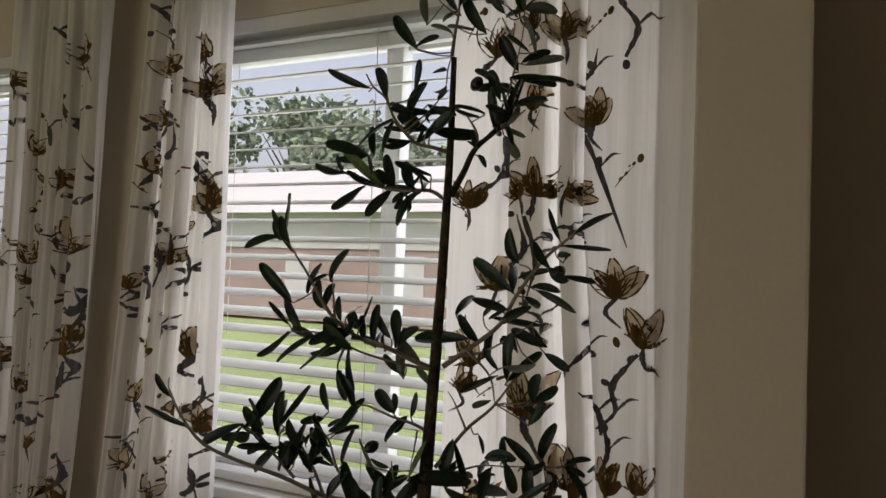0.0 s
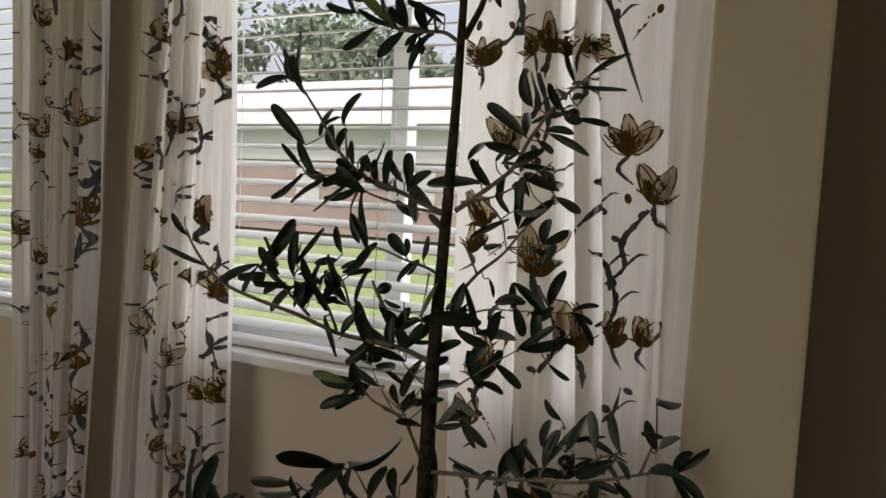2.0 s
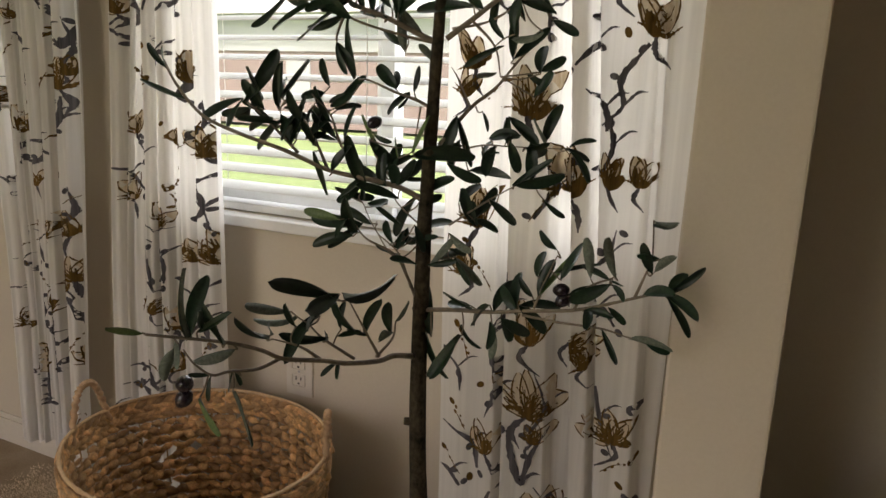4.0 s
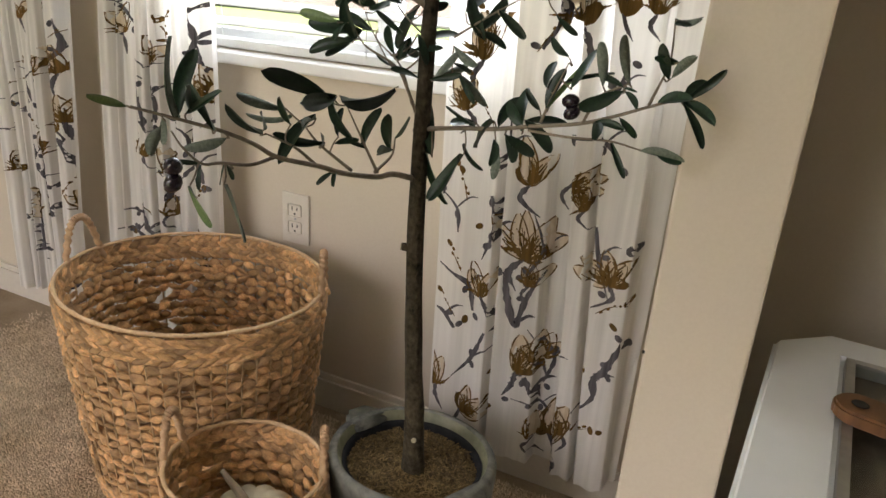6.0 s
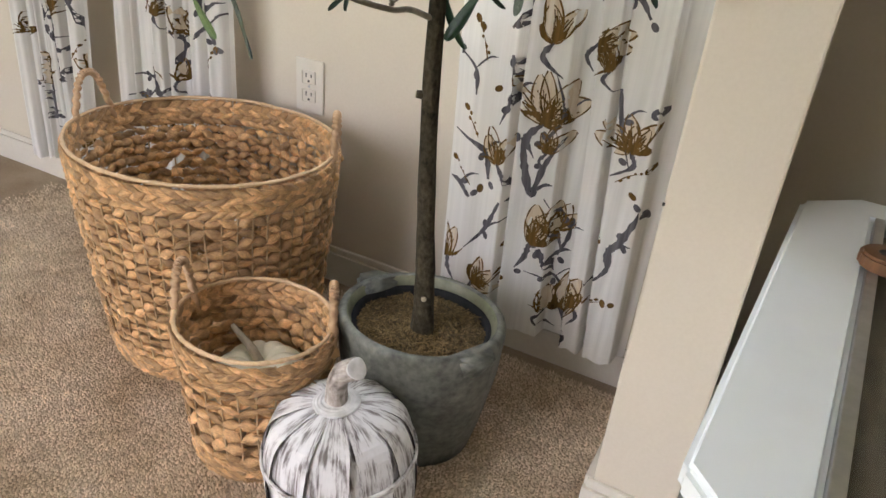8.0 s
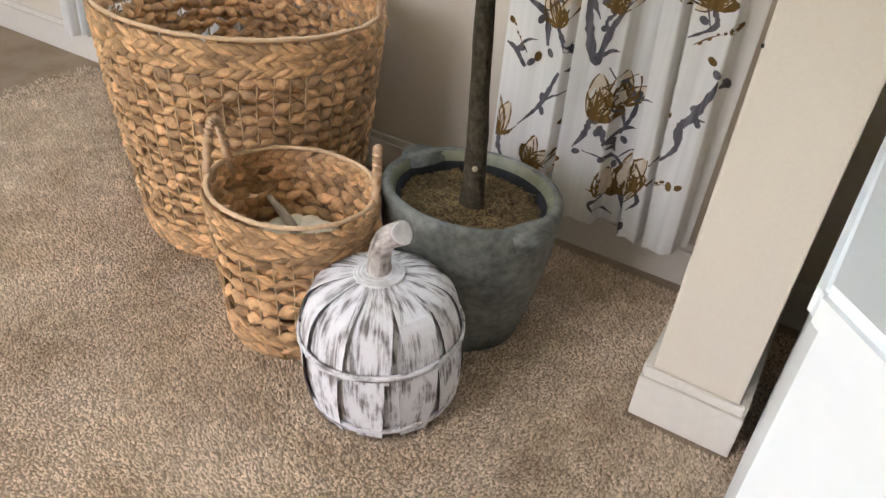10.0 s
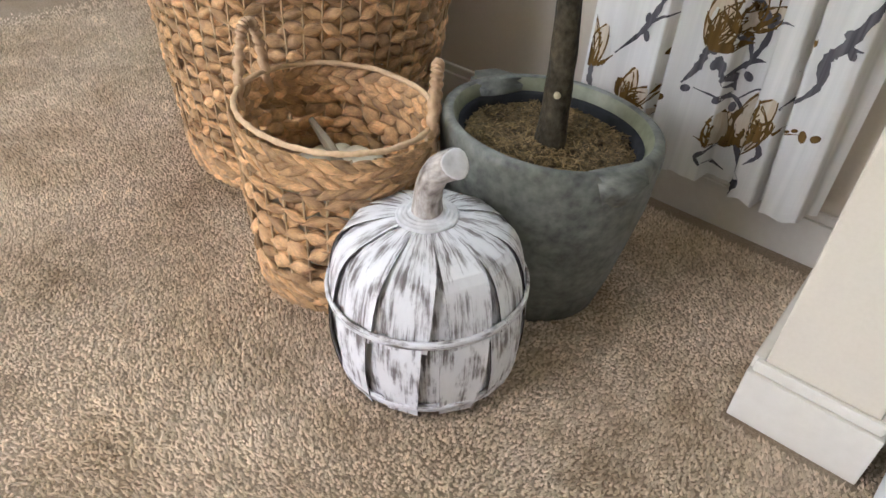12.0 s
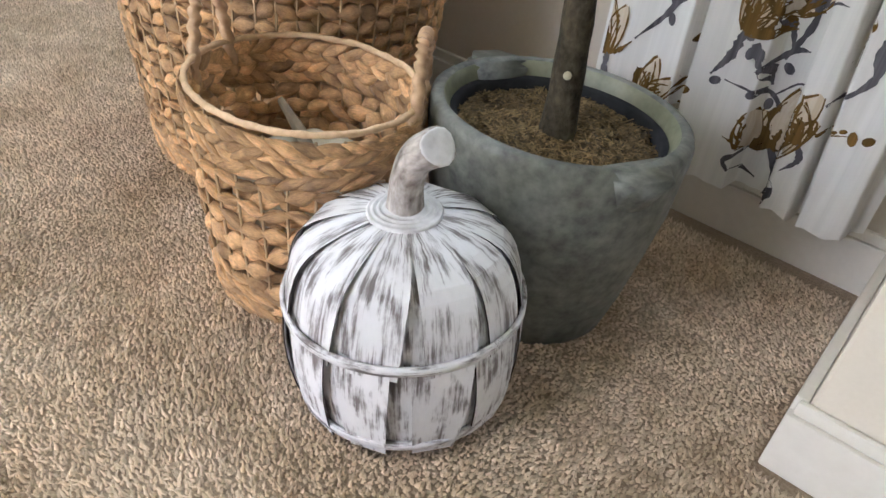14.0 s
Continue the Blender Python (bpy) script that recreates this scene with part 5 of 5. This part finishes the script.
# inner low
limb((-0.39, -0.335), (-0.781, -0.625), 0.0026, [[(-0.004, 0.755), (0.021, 0.819), (0.04, 0.851), (0.078, 0.874), (0.096, 0.9)], [(-0.001, 0.747), (0.005, 0.819), (-0.014, 0.842), (-0.045, 0.845)], [(0.016, 0.803), (0.033, 0.851), (0.063, 0.881), (0.063, 0.896)]], [(0.113, 0.9, 0.154, 0.912, "y"), (0.095, 0.877, 0.147, 0.881, "w"), (0.069, 0.892, 0.104, 0.916, ""), (-0.006, 0.834, -0.038, 0.874, "p"), (-0.02, 0.845, -0.067, 0.85, "p"), (-0.045, 0.845, -0.083, 0.807, "p"), (-0.034, 0.879, -0.054, 0.848, "p"), (0.014, 0.892, 0.001, 0.858, ""), (0.021, 0.887, 0.03, 0.854, "w"), (0.04, 0.866, 0.063, 0.896, ""), (0.009, 0.835, 0.04, 0.858, "p"), (0.063, 0.866, 0.032, 0.835, ""), (0.003, 0.881, -0.035, 0.904, "w")])
# low left
low = limb((-0.395, -0.339), (-0.234, -0.972), 0.0042, [[(0.006, 0.705), (0.046, 0.718), (0.078, 0.72), (0.137, 0.735), (0.173, 0.749), (0.231, 0.768), (0.26, 0.786), (0.295, 0.803), (0.333, 0.817), (0.385, 0.835)], [(0.231, 0.767), (0.261, 0.763), (0.296, 0.77), (0.316, 0.772), (0.335, 0.79), (0.346, 0.808)], [(0.073, 0.724), (0.098, 0.763), (0.127, 0.813)], [(0.078, 0.725), (0.046, 0.742), (0.041, 0.764)], [(0.118, 0.734), (0.164, 0.771), (0.189, 0.798)], [(0.173, 0.749), (0.206, 0.775), (0.245, 0.795)]], [(0.385, 0.835, 0.415, 0.847, "y"), (0.326, 0.826, 0.349, 0.852, "p"), (0.339, 0.821, 0.374, 0.885, "n"), (0.305, 0.807, 0.323, 0.854, "n"), (0.245, 0.798, 0.294, 0.813, "p"), (0.212, 0.817, 0.267, 0.831, "p"), (0.212, 0.802, 0.226, 0.828, ""), (0.172, 0.803, 0.235, 0.781, "w"), (0.162, 0.83, 0.237, 0.863, "w"), (0.155, 0.826, 0.146, 0.773, "w"), (0.144, 0.827, 0.049, 0.791, "w"), (0.162, 0.771, 0.219, 0.771, ""), (0.137, 0.778, 0.137, 0.808, ""), (0.093, 0.76, 0.104, 0.81, "w"), (0.044, 0.748, 0.07, 0.794, "w"), (0.041, 0.764, 0.036, 0.788, "p"), (0.294, 0.747, 0.282, 0.691, "p"), (0.332, 0.753, 0.322, 0.711, "y"), (0.146, 0.738, 0.169, 0.729, ""), (0.295, 0.798, 0.326, 0.782, "p")], [(0.357, 0.82, 0.392, 0.806, "p"), (0.288, 0.767, 0.294, 0.747, "n"), (0.316, 0.772, 0.331, 0.752, "n")])
# low right
limb((-0.388, -0.335), (0.992, -0.123), 0.0034, [[(-0.007, 0.77), (0.052, 0.781), (0.103, 0.788), (0.151, 0.799), (0.211, 0.812), (0.252, 0.827), (0.284, 0.841), (0.315, 0.854), (0.326, 0.857)], [(0.151, 0.795), (0.197, 0.795), (0.254, 0.8), (0.289, 0.797), (0.315, 0.798)], [(0.166, 0.807), (0.179, 0.842), (0.194, 0.879)], [(0.218, 0.815), (0.236, 0.848), (0.262, 0.863), (0.268, 0.87)], [(0.29, 0.845), (0.3, 0.876), (0.305, 0.889)]], [(0.003, 0.748, 0.025, 0.665, "w"), (0.064, 0.749, 0.029, 0.683, "w"), (0.104, 0.799, 0.053, 0.749, "w"), (0.111, 0.791, 0.108, 0.834, "w"), (0.141, 0.791, 0.117, 0.839, "w"), (0.12, 0.784, 0.151, 0.754, "w"), (0.143, 0.806, 0.184, 0.781, "w"), (0.104, 0.769, 0.116, 0.728, "p"), (0.02, 0.738, -0.008, 0.807, "w"), (0.078, 0.793, 0.032, 0.787, ""), (0.162, 0.82, 0.144, 0.837, ""), (0.171, 0.848, 0.16, 0.878, "w"), (0.192, 0.884, 0.16, 0.892, ""), (0.176, 0.826, 0.207, 0.878, "y"), (0.204, 0.852, 0.222, 0.897, "w"), (0.213, 0.834, 0.237, 0.852, ""), (0.264, 0.857, 0.226, 0.832, "w"), (0.265, 0.857, 0.287, 0.847, ""), (0.269, 0.864, 0.255, 0.92, "p"), (0.306, 0.875, 0.328, 0.905, "p")], [(0.314, 0.893, 0.291, 0.897, ""), (0.3, 0.849, 0.333, 0.868, "w"), (0.327, 0.855, 0.363, 0.886, "n"), (0.325, 0.854, 0.363, 0.816, "n"), (0.259, 0.828, 0.275, 0.807, ""), (0.232, 0.816, 0.263, 0.827, ""), (0.309, 0.795, 0.338, 0.791, "w"), (0.289, 0.796, 0.337, 0.803, "p"), (0.303, 0.936, 0.332, 0.926, "p"), (0.254, 0.8, 0.276, 0.763, "n"), (0.239, 0.859, 0.231, 0.905, "p")])
olive(low, -0.470, -0.685, 0.778, 0.0088)
olive(low, -0.475, -0.682, 0.760, 0.0085)
olive(tree, -0.189, -0.360, 0.837)
olive(tree, -0.186, -0.360, 0.825)
olive(tree, -0.226, -0.295, 1.258)
olive(tree, -0.342, -0.311, 1.506)
olive(tree, -0.446, -0.371, 1.023)

# ---- whitewashed slatted pumpkin basket ----
KX, KY = -0.3866, -0.5194
pk = thing("wooden_pumpkin", KX, KY, 0.0, "whitewashed slatted wooden pumpkin basket with a curved stem", "pumpkin decoration")


def pk_radius(z):
    rows = ((0.0, 0.095), (0.015, 0.1005), (0.05, 0.1070), (0.08, 0.1080), (0.105, 0.1060), (0.13, 0.1020), (0.15, 0.0955), (0.163, 0.0882), (0.171, 0.0795), (0.178, 0.0655), (0.184, 0.0480), (0.1875, 0.030), (0.189, 0.020))
    for (za, ra), (zb, rb) in zip(rows, rows[1:]):
        if z <= zb:
            t = (z - za) / (zb - za)
            return ra + (rb - ra) * t
    return rows[-1][1]


def slat_strip(ang, zs, width, lift, taper=1.0, skew=0.0, tuck=0.0):
    """One bent veneer strip with thickness, following the pumpkin's side."""
    vs, uv = [], []
    n = len(zs)
    for layer in (0, 1):
        for i, z in enumerate(zs):
            r = pk_radius(z) + lift - layer * 0.0016
            t = i / (n - 1)
            half = width * (1 + (taper - 1) * t) * 0.5
            for k in (-1, 0, 1):
                a = ang + skew * t + k * half
                rr = r / math.cos(half * k) + tuck * (k + 1) * 0.5
                vs.append((KX + rr * math.cos(a), KY + rr * math.sin(a), z))
                uv.append((0.5 + k * 0.5 * half / width * 2, t * 1.4))
    o = 3 * n
    fs = [(i * 3 + k, i * 3 + k + 1, i * 3 + k + 4, i * 3 + k + 3) for i in range(n - 1) for k in range(2)]
    fs += [(o + i * 3 + k, o + i * 3 + k + 3, o + i * 3 + k + 4, o + i * 3 + k + 1) for i in range(n - 1) for k in range(2)]
    fs += [(i * 3, i * 3 + 3, o + i * 3 + 3, o + i * 3) for i in range(n - 1)] + [(i * 3 + 2, o + i * 3 + 2, o + i * 3 + 5, i * 3 + 5) for i in range(n - 1)]
    fs += [(0, o, o + 1, 1), (1, o + 1, o + 2, 2)]
    me = mesh_of("slat", vs, fs, smooth=False, uvs=uv)
    me.materials.append(WASH)
    # side faces: bare wood with the gap shade put into its colour
    me.materials.append(BARE_SHADE)
    me.polygons.foreach_set("material_index", np.array([0] * (4 * (n - 1)) + [1] * (len(fs) - 4 * (n - 1))))
    return me


S = 11
low_z = list(np.linspace(0.002, 0.112, 7))
up_z = list(np.linspace(0.100, 0.150, 4)) + [0.160, 0.168, 0.1755, 0.181, 0.185, 0.188]
pr_ = random.Random(3)
w = 2 * math.pi / S
for i in range(S):
    a = w * i + pr_.uniform(-0.03, 0.03)
    part("slat", slat_strip(a, low_z, w * pr_.uniform(0.56, 0.66), 0.0034, 1.32, pr_.uniform(-0.06, 0.06), 0.002), WASH, pk)
    part("slat", slat_strip(a + w * 0.5, low_z, w * 0.62, 0.0, 1.0), WASH, pk)
    part("slat", slat_strip(a + 0.10, up_z, w * pr_.uniform(0.56, 0.68), 0.0034, 1.62, pr_.uniform(0.0, 0.08), 0.0016), WASH, pk)
    part("slat", slat_strip(a + 0.10 + w * 0.5, up_z[:9], w * 0.72, 0.0, 1.0), WASH, pk)


def hoop(z, r, half, thick, label):
    sec = [(-half, 0), (-half * 0.8, thick), (half * 0.8, thick), (half, 0), (0, -thick * 0.3)]
    n = 72
    vs, uv = [], []
    for k in range(n):
        a = 2 * math.pi * k / n
        for h, o in sec:
            wob = 0.0012 * noise.noise((math.cos(a) * 3, math.sin(a) * 3, z * 40))
            vs.append((KX + (r + o + wob) * math.cos(a), KY + (r + o + wob) * math.sin(a), z + h + wob))
            uv.append((h * 60, k / n * 14))
    fs = [(k * 5 + j, (k + 1) % n * 5 + j, (k + 1) % n * 5 + (j + 1) % 5, k * 5 + (j + 1) % 5) for k in range(n) for j in range(5)]
    part("hoop", mesh_of("hoop", vs, fs, uvs=uv), WASH, pk, label)


hoop(0.110, 0.1105, 0.0045, 0.0036, "thin bent wood hoop round the middle")
hoop(0.017, 0.1035, 0.0052, 0.0030, "thin bent wood hoop round the foot")
part("lining", lathe("lining", [(pk_radius(z) - 0.0028, z) for z in (0.004, 0.03, 0.06, 0.09, 0.12, 0.145, 0.163, 0.174, 0.181)] + [(0.03, 0.1845)], KX, KY, 56), WASH, pk)
part("base_disc", lathe("base_disc", [(0.001, 0.002), (0.086, 0.001), (0.089, 0.006), (0.001, 0.008)], KX, KY, 40), WASH, pk)
rings = [(0.0335, 0.1865), (0.034, 0.1900), (0.0320, 0.1915), (0.0305, 0.1898), (0.0290, 0.1920), (0.0268, 0.1925), (0.0255, 0.1905), (0.0240, 0.1930), (0.0215, 0.1933), (0.0203, 0.1914), (0.0188, 0.1935), (0.001, 0.1935)]
part("crown_disc", lathe("crown_disc", rings, KX, KY, 48), CHALK, pk, "turned disc with grooves round the stem")
stem_line = smooth_line([(KX, KY, 0.193), (KX + 0.003, KY - 0.001, 0.218), (KX + 0.017, KY - 0.005, 0.245), (KX + 0.0475, KY - 0.014, 0.2680)], 6)
sv, sf, su = tube(stem_line, lambda t, a: 0.0135 * (1 + 0.25 * (1 - t) ** 4 + 0.12 * t) * (1 + 0.06 * math.sin(3 * a + 2 * t)), 14)
part("stem", mesh_of("stem", sv, sf, uvs=[(v * 0.8, u * 0.22) for u, v in su]), STEMWOOD, pk, "curved wooden stem with a sawn end")
end, way = stem_line[-1], (stem_line[-1] - stem_line[-2]).normalized()
part("sawn_end", tube_mesh("sawn_end", [end - way * 0.001, end + way * 0.0012, end + way * 0.0016], lambda t, a: 0.0146 * (1 + 0.06 * math.sin(3 * a + 2)) * (1 - 0.12 * (t > 0.9)), 14), CHALK, pk, "pale sawn end of the stem")

# it leans a little on the soft carpet
pk.matrix_basis = pose(KX, KY, 0.004, 1.2, -4.1, 0) @ Matrix.Diagonal((1, 1, 1.053, 1))

# ---- white cabinet with a glass inset top ----
cab = thing("white_cabinet", 0.45, -0.5, 0.0, "white lacquered low cabinet with clipped corners and a glass inset top", "cabinet")
TURN_C = Matrix.Translation((0.066, -0.5, 0)) @ Matrix.Rotation(radians(-3.6), 4, "Z")


def turned(bm):
    bmesh.ops.transform(bm, matrix=TURN_C, verts=bm.verts[:])
    return bm


def clipped(x0, x1, y0, y1, c):
    return [(x0 + c, y0), (x1 - c, y0), (x1, y0 + c), (x1, y1 - c), (x1 - c, y1), (x0 + c, y1), (x0, y1 - c), (x0, y0 + c)]


CT = 0.545
ring_out, ring_in = clipped(0.0, 0.80, -0.335, 0.352, 0.062), [(0.083, -0.26), (0.717, -0.26), (0.717, 0.285), (0.083, 0.285)]
bm = bmesh.new()
for z in (CT - 0.028, CT):
    o = [bm.verts.new((x, y, z)) for x, y in ring_out]
    i = [bm.verts.new((x, y, z)) for x, y in ring_in]
bm.verts.ensure_lookup_table()
vo, vi, wo, wi = bm.verts[0:8], bm.verts[8:12], bm.verts[12:20], bm.verts[20:24]
corner_of = (0, 1, 1, 2, 2, 3, 3, 0)
for lo, li, flip in ((vo, vi, True), (wo, wi, False)):
    for k in range(8):
        a, b = lo[k], lo[(k + 1) % 8]
        ca, cb_ = li[corner_of[k]], li[corner_of[(k + 1) % 8]]
        f = [a, b, cb_, ca] if ca is not cb_ else [a, b, ca]
        bm.faces.new(f[::-1] if flip else f)
for k in range(8):
    bm.faces.new((vo[k], vo[(k + 1) % 8], wo[(k + 1) % 8], wo[k]))
for k in range(4):
    bm.faces.new((vi[(k + 1) % 4], vi[k], wi[k], wi[(k + 1) % 4]))
bmesh.ops.recalc_face_normals(bm, faces=bm.faces[:])
bmesh.ops.bevel(bm, geom=[e for e in bm.edges if e.is_boundary is False and e.calc_face_angle(0) > 0.5], offset=0.006, segments=3, affect="EDGES")
part("top", turned(bm), WHITE, cab)
part("body", turned(prism(clipped(0.010, 0.79, -0.325, 0.342, 0.060), 0.03, CT - 0.0285, 0.003)), WHITE, cab)
part("plinth", turned(prism(clipped(0.06, 0.74, -0.275, 0.315, 0.04), 0.0, 0.0295)), WHITE, cab)
part("inset_panel", turned(box(0.084, 0.716, -0.259, 0.284, CT - 0.0275, CT - 0.016)), DARK_WOOD, cab, "mottled dark wood panel under the glass")
gl = part("glass_inset", turned(box(0.095, 0.705, -0.248, 0.273, CT - 0.006, CT - 0.001)), GLASS, cab, "clear glass inset")
gl.visible_shadow = False
part("inset_frame", turned(joined(box(0.0835, 0.0945, -0.2595, 0.2845, CT - 0.015, CT + 0.003, 0.001), box(0.7055, 0.7165, -0.2595, 0.2845, CT - 0.015, CT + 0.003, 0.001), box(0.0945, 0.7055, -0.2595, -0.2485, CT - 0.015, CT + 0.003, 0.001), box(0.0945, 0.7055, 0.2735, 0.2845, CT - 0.015, CT + 0.003, 0.001))), STEEL, cab, "grey metal frame round the glass")


# ---- wooden boards on the cabinet ----
def serving_board(x, y, z, turn, length, width, label, tilt=0.0):
    ob = thing("serving_board", x, y, z, label, "serving board", "wooden boards on the cabinet")
    pts = []
    for k in range(10):
        a = math.pi / 2 + math.pi * k / 9
        pts.append((0.022 + 0.026 * math.cos(a) - 0.026 + 0.026, 0.026 * math.sin(a)))
    body = [(0.06, -0.026), (0.09, -0.032), (0.115, -width / 2 + 0.01), (0.14, -width / 2), (length - 0.03, -width / 2), (length, -width / 2 + 0.03), (length, width / 2 - 0.03), (length - 0.03, width / 2), (0.14, width / 2), (0.115, width / 2 - 0.01), (0.09, 0.032), (0.06, 0.026)]
    bm = prism(pts + body, 0.0, 0.016, 0.003)
    me = bpy.data.meshes.new("plank")
    bm.to_mesh(me)
    bm.free()
    m = pose(x, y, z, 0, tilt, turn)
    part("plank", me, BOARD, ob, at=m)
    # the hole is a black disc on the plank, its shade painted
    part("hang_hole_shade", lathe("hang_hole_shade", [(0.0001, 0.0163), (0.0075, 0.0163), (0.0085, 0.0168), (0.009, 0.0163)], 0.022, 0.0, 20), HOLE_CHIP, ob, at=m)
    return ob


serving_board(0.150, -0.366, CT + 0.0035, -14, 0.36, 0.15, "dark brown wooden serving board with a rounded handle and hole")
bw = thing("wooden_bowl", 0.245, -0.575, CT + 0.0035, "brown turned wooden bowl with a pale rim", "bowl", "wooden boards on the cabinet")
part("bowl_wall", lathe("bowl_wall", [(0.001, 0.002), (0.040, 0.0), (0.058, 0.012), (0.074, 0.034), (0.078, 0.046)], 0.245, -0.575, 48), BOARD, bw)
part("bowl_rim", lathe("bowl_rim", [(0.078, 0.046), (0.077, 0.0485), (0.072, 0.048), (0.066, 0.034), (0.05, 0.016), (0.001, 0.010)], 0.245, -0.575, 48), BOARD_EDGE, bw, "pale wood rim and inside")

# ---- outdoors ----
G = -0.5
bm = bmesh.new()
bmesh.ops.create_grid(bm, x_segments=60, y_segments=60, size=400)
for v in bm.verts:
    v.co.z = G + (0.0 if v.co.y < 8 else 0.4 * noise.noise((v.co.x * 0.02, v.co.y * 0.02, 0)))
structure("ground", bm, GRASS, "green lawn outside the windows", "lawn")


def far_house(x, y, w):
    ob = thing("neighbour_house", x, y, G, "brick house with pale siding and a grey roof, across the lawn", "house")
    part("brick_wall", box(x - w, x + w, y, y + 8, G, 2.0), BRICK, ob)
    part("siding", box(x - w, x + w, y - 0.05, y + 8, 2.0, 3.2), SIDING, ob)
    bm = prism([(-0.6, 3.2), (8.6, 3.2), (4.0, 5.4)], -w - 0.4, w + 0.4)
    for v in bm.verts:
        v.co = Vector((x + v.co.z, y + v.co.x, v.co.y))
    part("roof", bm, ROOFING, ob)
    for k in range(4):
        xx = x - w + (k + 0.5) * w / 2
        part("window", box(xx - 0.5, xx + 0.5, y - 0.04, y + 0.02, 0.5, 1.8, 0.02), SIDING, ob)


far_house(-13.0, 19.0, 9.0)


def far_tree(x, y, h, seed):
    r = random.Random(seed)
    ob = thing("garden_tree", x, y, G, "leafy green tree beyond the lawn", "tree", "garden trees")
    part("trunk", tube_mesh("trunk", smooth_line([(x, y, G), (x + 0.1, y, G + h * 0.3), (x - 0.1, y, G + h * 0.6)], 4), lambda t, a: 0.22 * (1 - 0.6 * t), 8), BARK, ob)
    for k in range(5):
        a = r.uniform(0, 6.28)
        part("limb", tube_mesh("limb", smooth_line([(x, y, G + h * 0.35 + k * 0.3), (x + math.cos(a) * h * 0.15, y + math.sin(a) * h * 0.15, G + h * 0.55 + k * 0.3), (x + math.cos(a) * h * 0.26, y + math.sin(a) * h * 0.26, G + h * 0.7 + k * 0.3)], 3), lambda t, a_: 0.09 * (1 - 0.7 * t), 6), BARK, ob)
    vs, fs = [], []
    blobs = [(r.uniform(-0.3, 0.3) * h, r.uniform(-0.3, 0.3) * h, r.uniform(0.35, 0.95) * h, r.uniform(0.08, 0.17) * h) for _ in range(26)]
    for i in range(4200):
        bx, by, bz, br = blobs[r.randrange(26)]
        d = Vector((r.gauss(0, 1), r.gauss(0, 1), r.gauss(0, 0.8))).normalized() * br * r.uniform(0.5, 1.1)
        p = Vector((x + bx, y + by, G + bz)) + d
        s = r.uniform(0.14, 0.34)
        u = Vector((r.gauss(0, 1), r.gauss(0, 1), r.gauss(0, 1))).normalized()
        w = u.orthogonal().normalized()
        n0 = len(vs)
        vs += [p - u * s, p + w * s * 0.5, p + u * s, p - w * s * 0.5]
        fs.append((n0, n0 + 1, n0 + 2, n0 + 3))
    tagged(part("crown", mesh_of("crown", vs, fs, False), FOLIAGE, ob), kind="stuff")


for i, (x, y, h) in enumerate(((-6, 30, 9), (-12, 33, 11), (-19, 31, 10), (-26, 34, 12), (-2.5, 24, 8), (-35, 32, 11))):
    far_tree(x, y, h, i + 40)

# ---- carpet pile where the camera passes nearest ----
rng = np.random.default_rng(8)
step = 0.0043
gx, gy = np.meshgrid(np.arange(-1.75, 0.20, step), np.arange(-1.02, -0.014, step))
gx, gy = (gx + rng.uniform(-0.5, 0.5, gx.shape) * step).ravel(), (gy + rng.uniform(-0.5, 0.5, gy.shape) * step).ravel()
keep = ~((gx > -0.078) & (gx < 0.073) & (gy > -0.361)) & (((gx + 0.880) / 0.17) ** 2 + ((gy + 0.278) / 0.16) ** 2 > 1) & ((gx - PX) ** 2 + (gy - PY) ** 2 > 0.08 ** 2) & ((gx - KX) ** 2 + (gy - KY) ** 2 > 0.085 ** 2)
fade = np.minimum(np.minimum(gx + 1.75, 0.20 - gx + 0.3), (gy + 1.02)) / 0.12
keep &= rng.random(len(gx)) < fade
gx, gy = gx[keep], gy[keep]
n = len(gx)
ang, hgt, wid = rng.uniform(0, 2 * np.pi, n), rng.uniform(0.003, 0.0075, n), rng.uniform(0.0019, 0.0031, n)
lx, ly = rng.normal(0, 0.0022, n) + 0.002 * np.sin(gx * 9 + gy * 5), rng.normal(0, 0.0022, n) + 0.002 * np.sin(gy * 11 - gx * 4)
V = np.empty((n, 5, 3))
for k in range(4):
    V[:, k, 0], V[:, k, 1], V[:, k, 2] = gx + wid * np.cos(ang + k * np.pi / 2), gy + wid * 0.7 * np.sin(ang + k * np.pi / 2), 0.0002
V[:, 4, 0], V[:, 4, 1], V[:, 4, 2] = gx + lx, gy + ly, hgt
base = np.arange(n)[:, None] * 5
F_ = np.concatenate([base + np.array(t)[None, :] for t in ((0, 1, 4), (1, 2, 4), (2, 3, 4), (3, 0, 4))])
me = bpy.data.meshes.new("carpet_pile")
me.vertices.add(n * 5)
me.vertices.foreach_set("co", V.ravel())
me.loops.add(len(F_) * 3)
me.loops.foreach_set("vertex_index", F_.ravel())
me.polygons.add(len(F_))
me.polygons.foreach_set("loop_start", np.arange(len(F_)) * 3)
me.update(calc_edges=True)
me.validate()
tagged(part("carpet_pile", me, PILE), "beige brown carpet tufts of the floor", "carpet", kind="stuff")
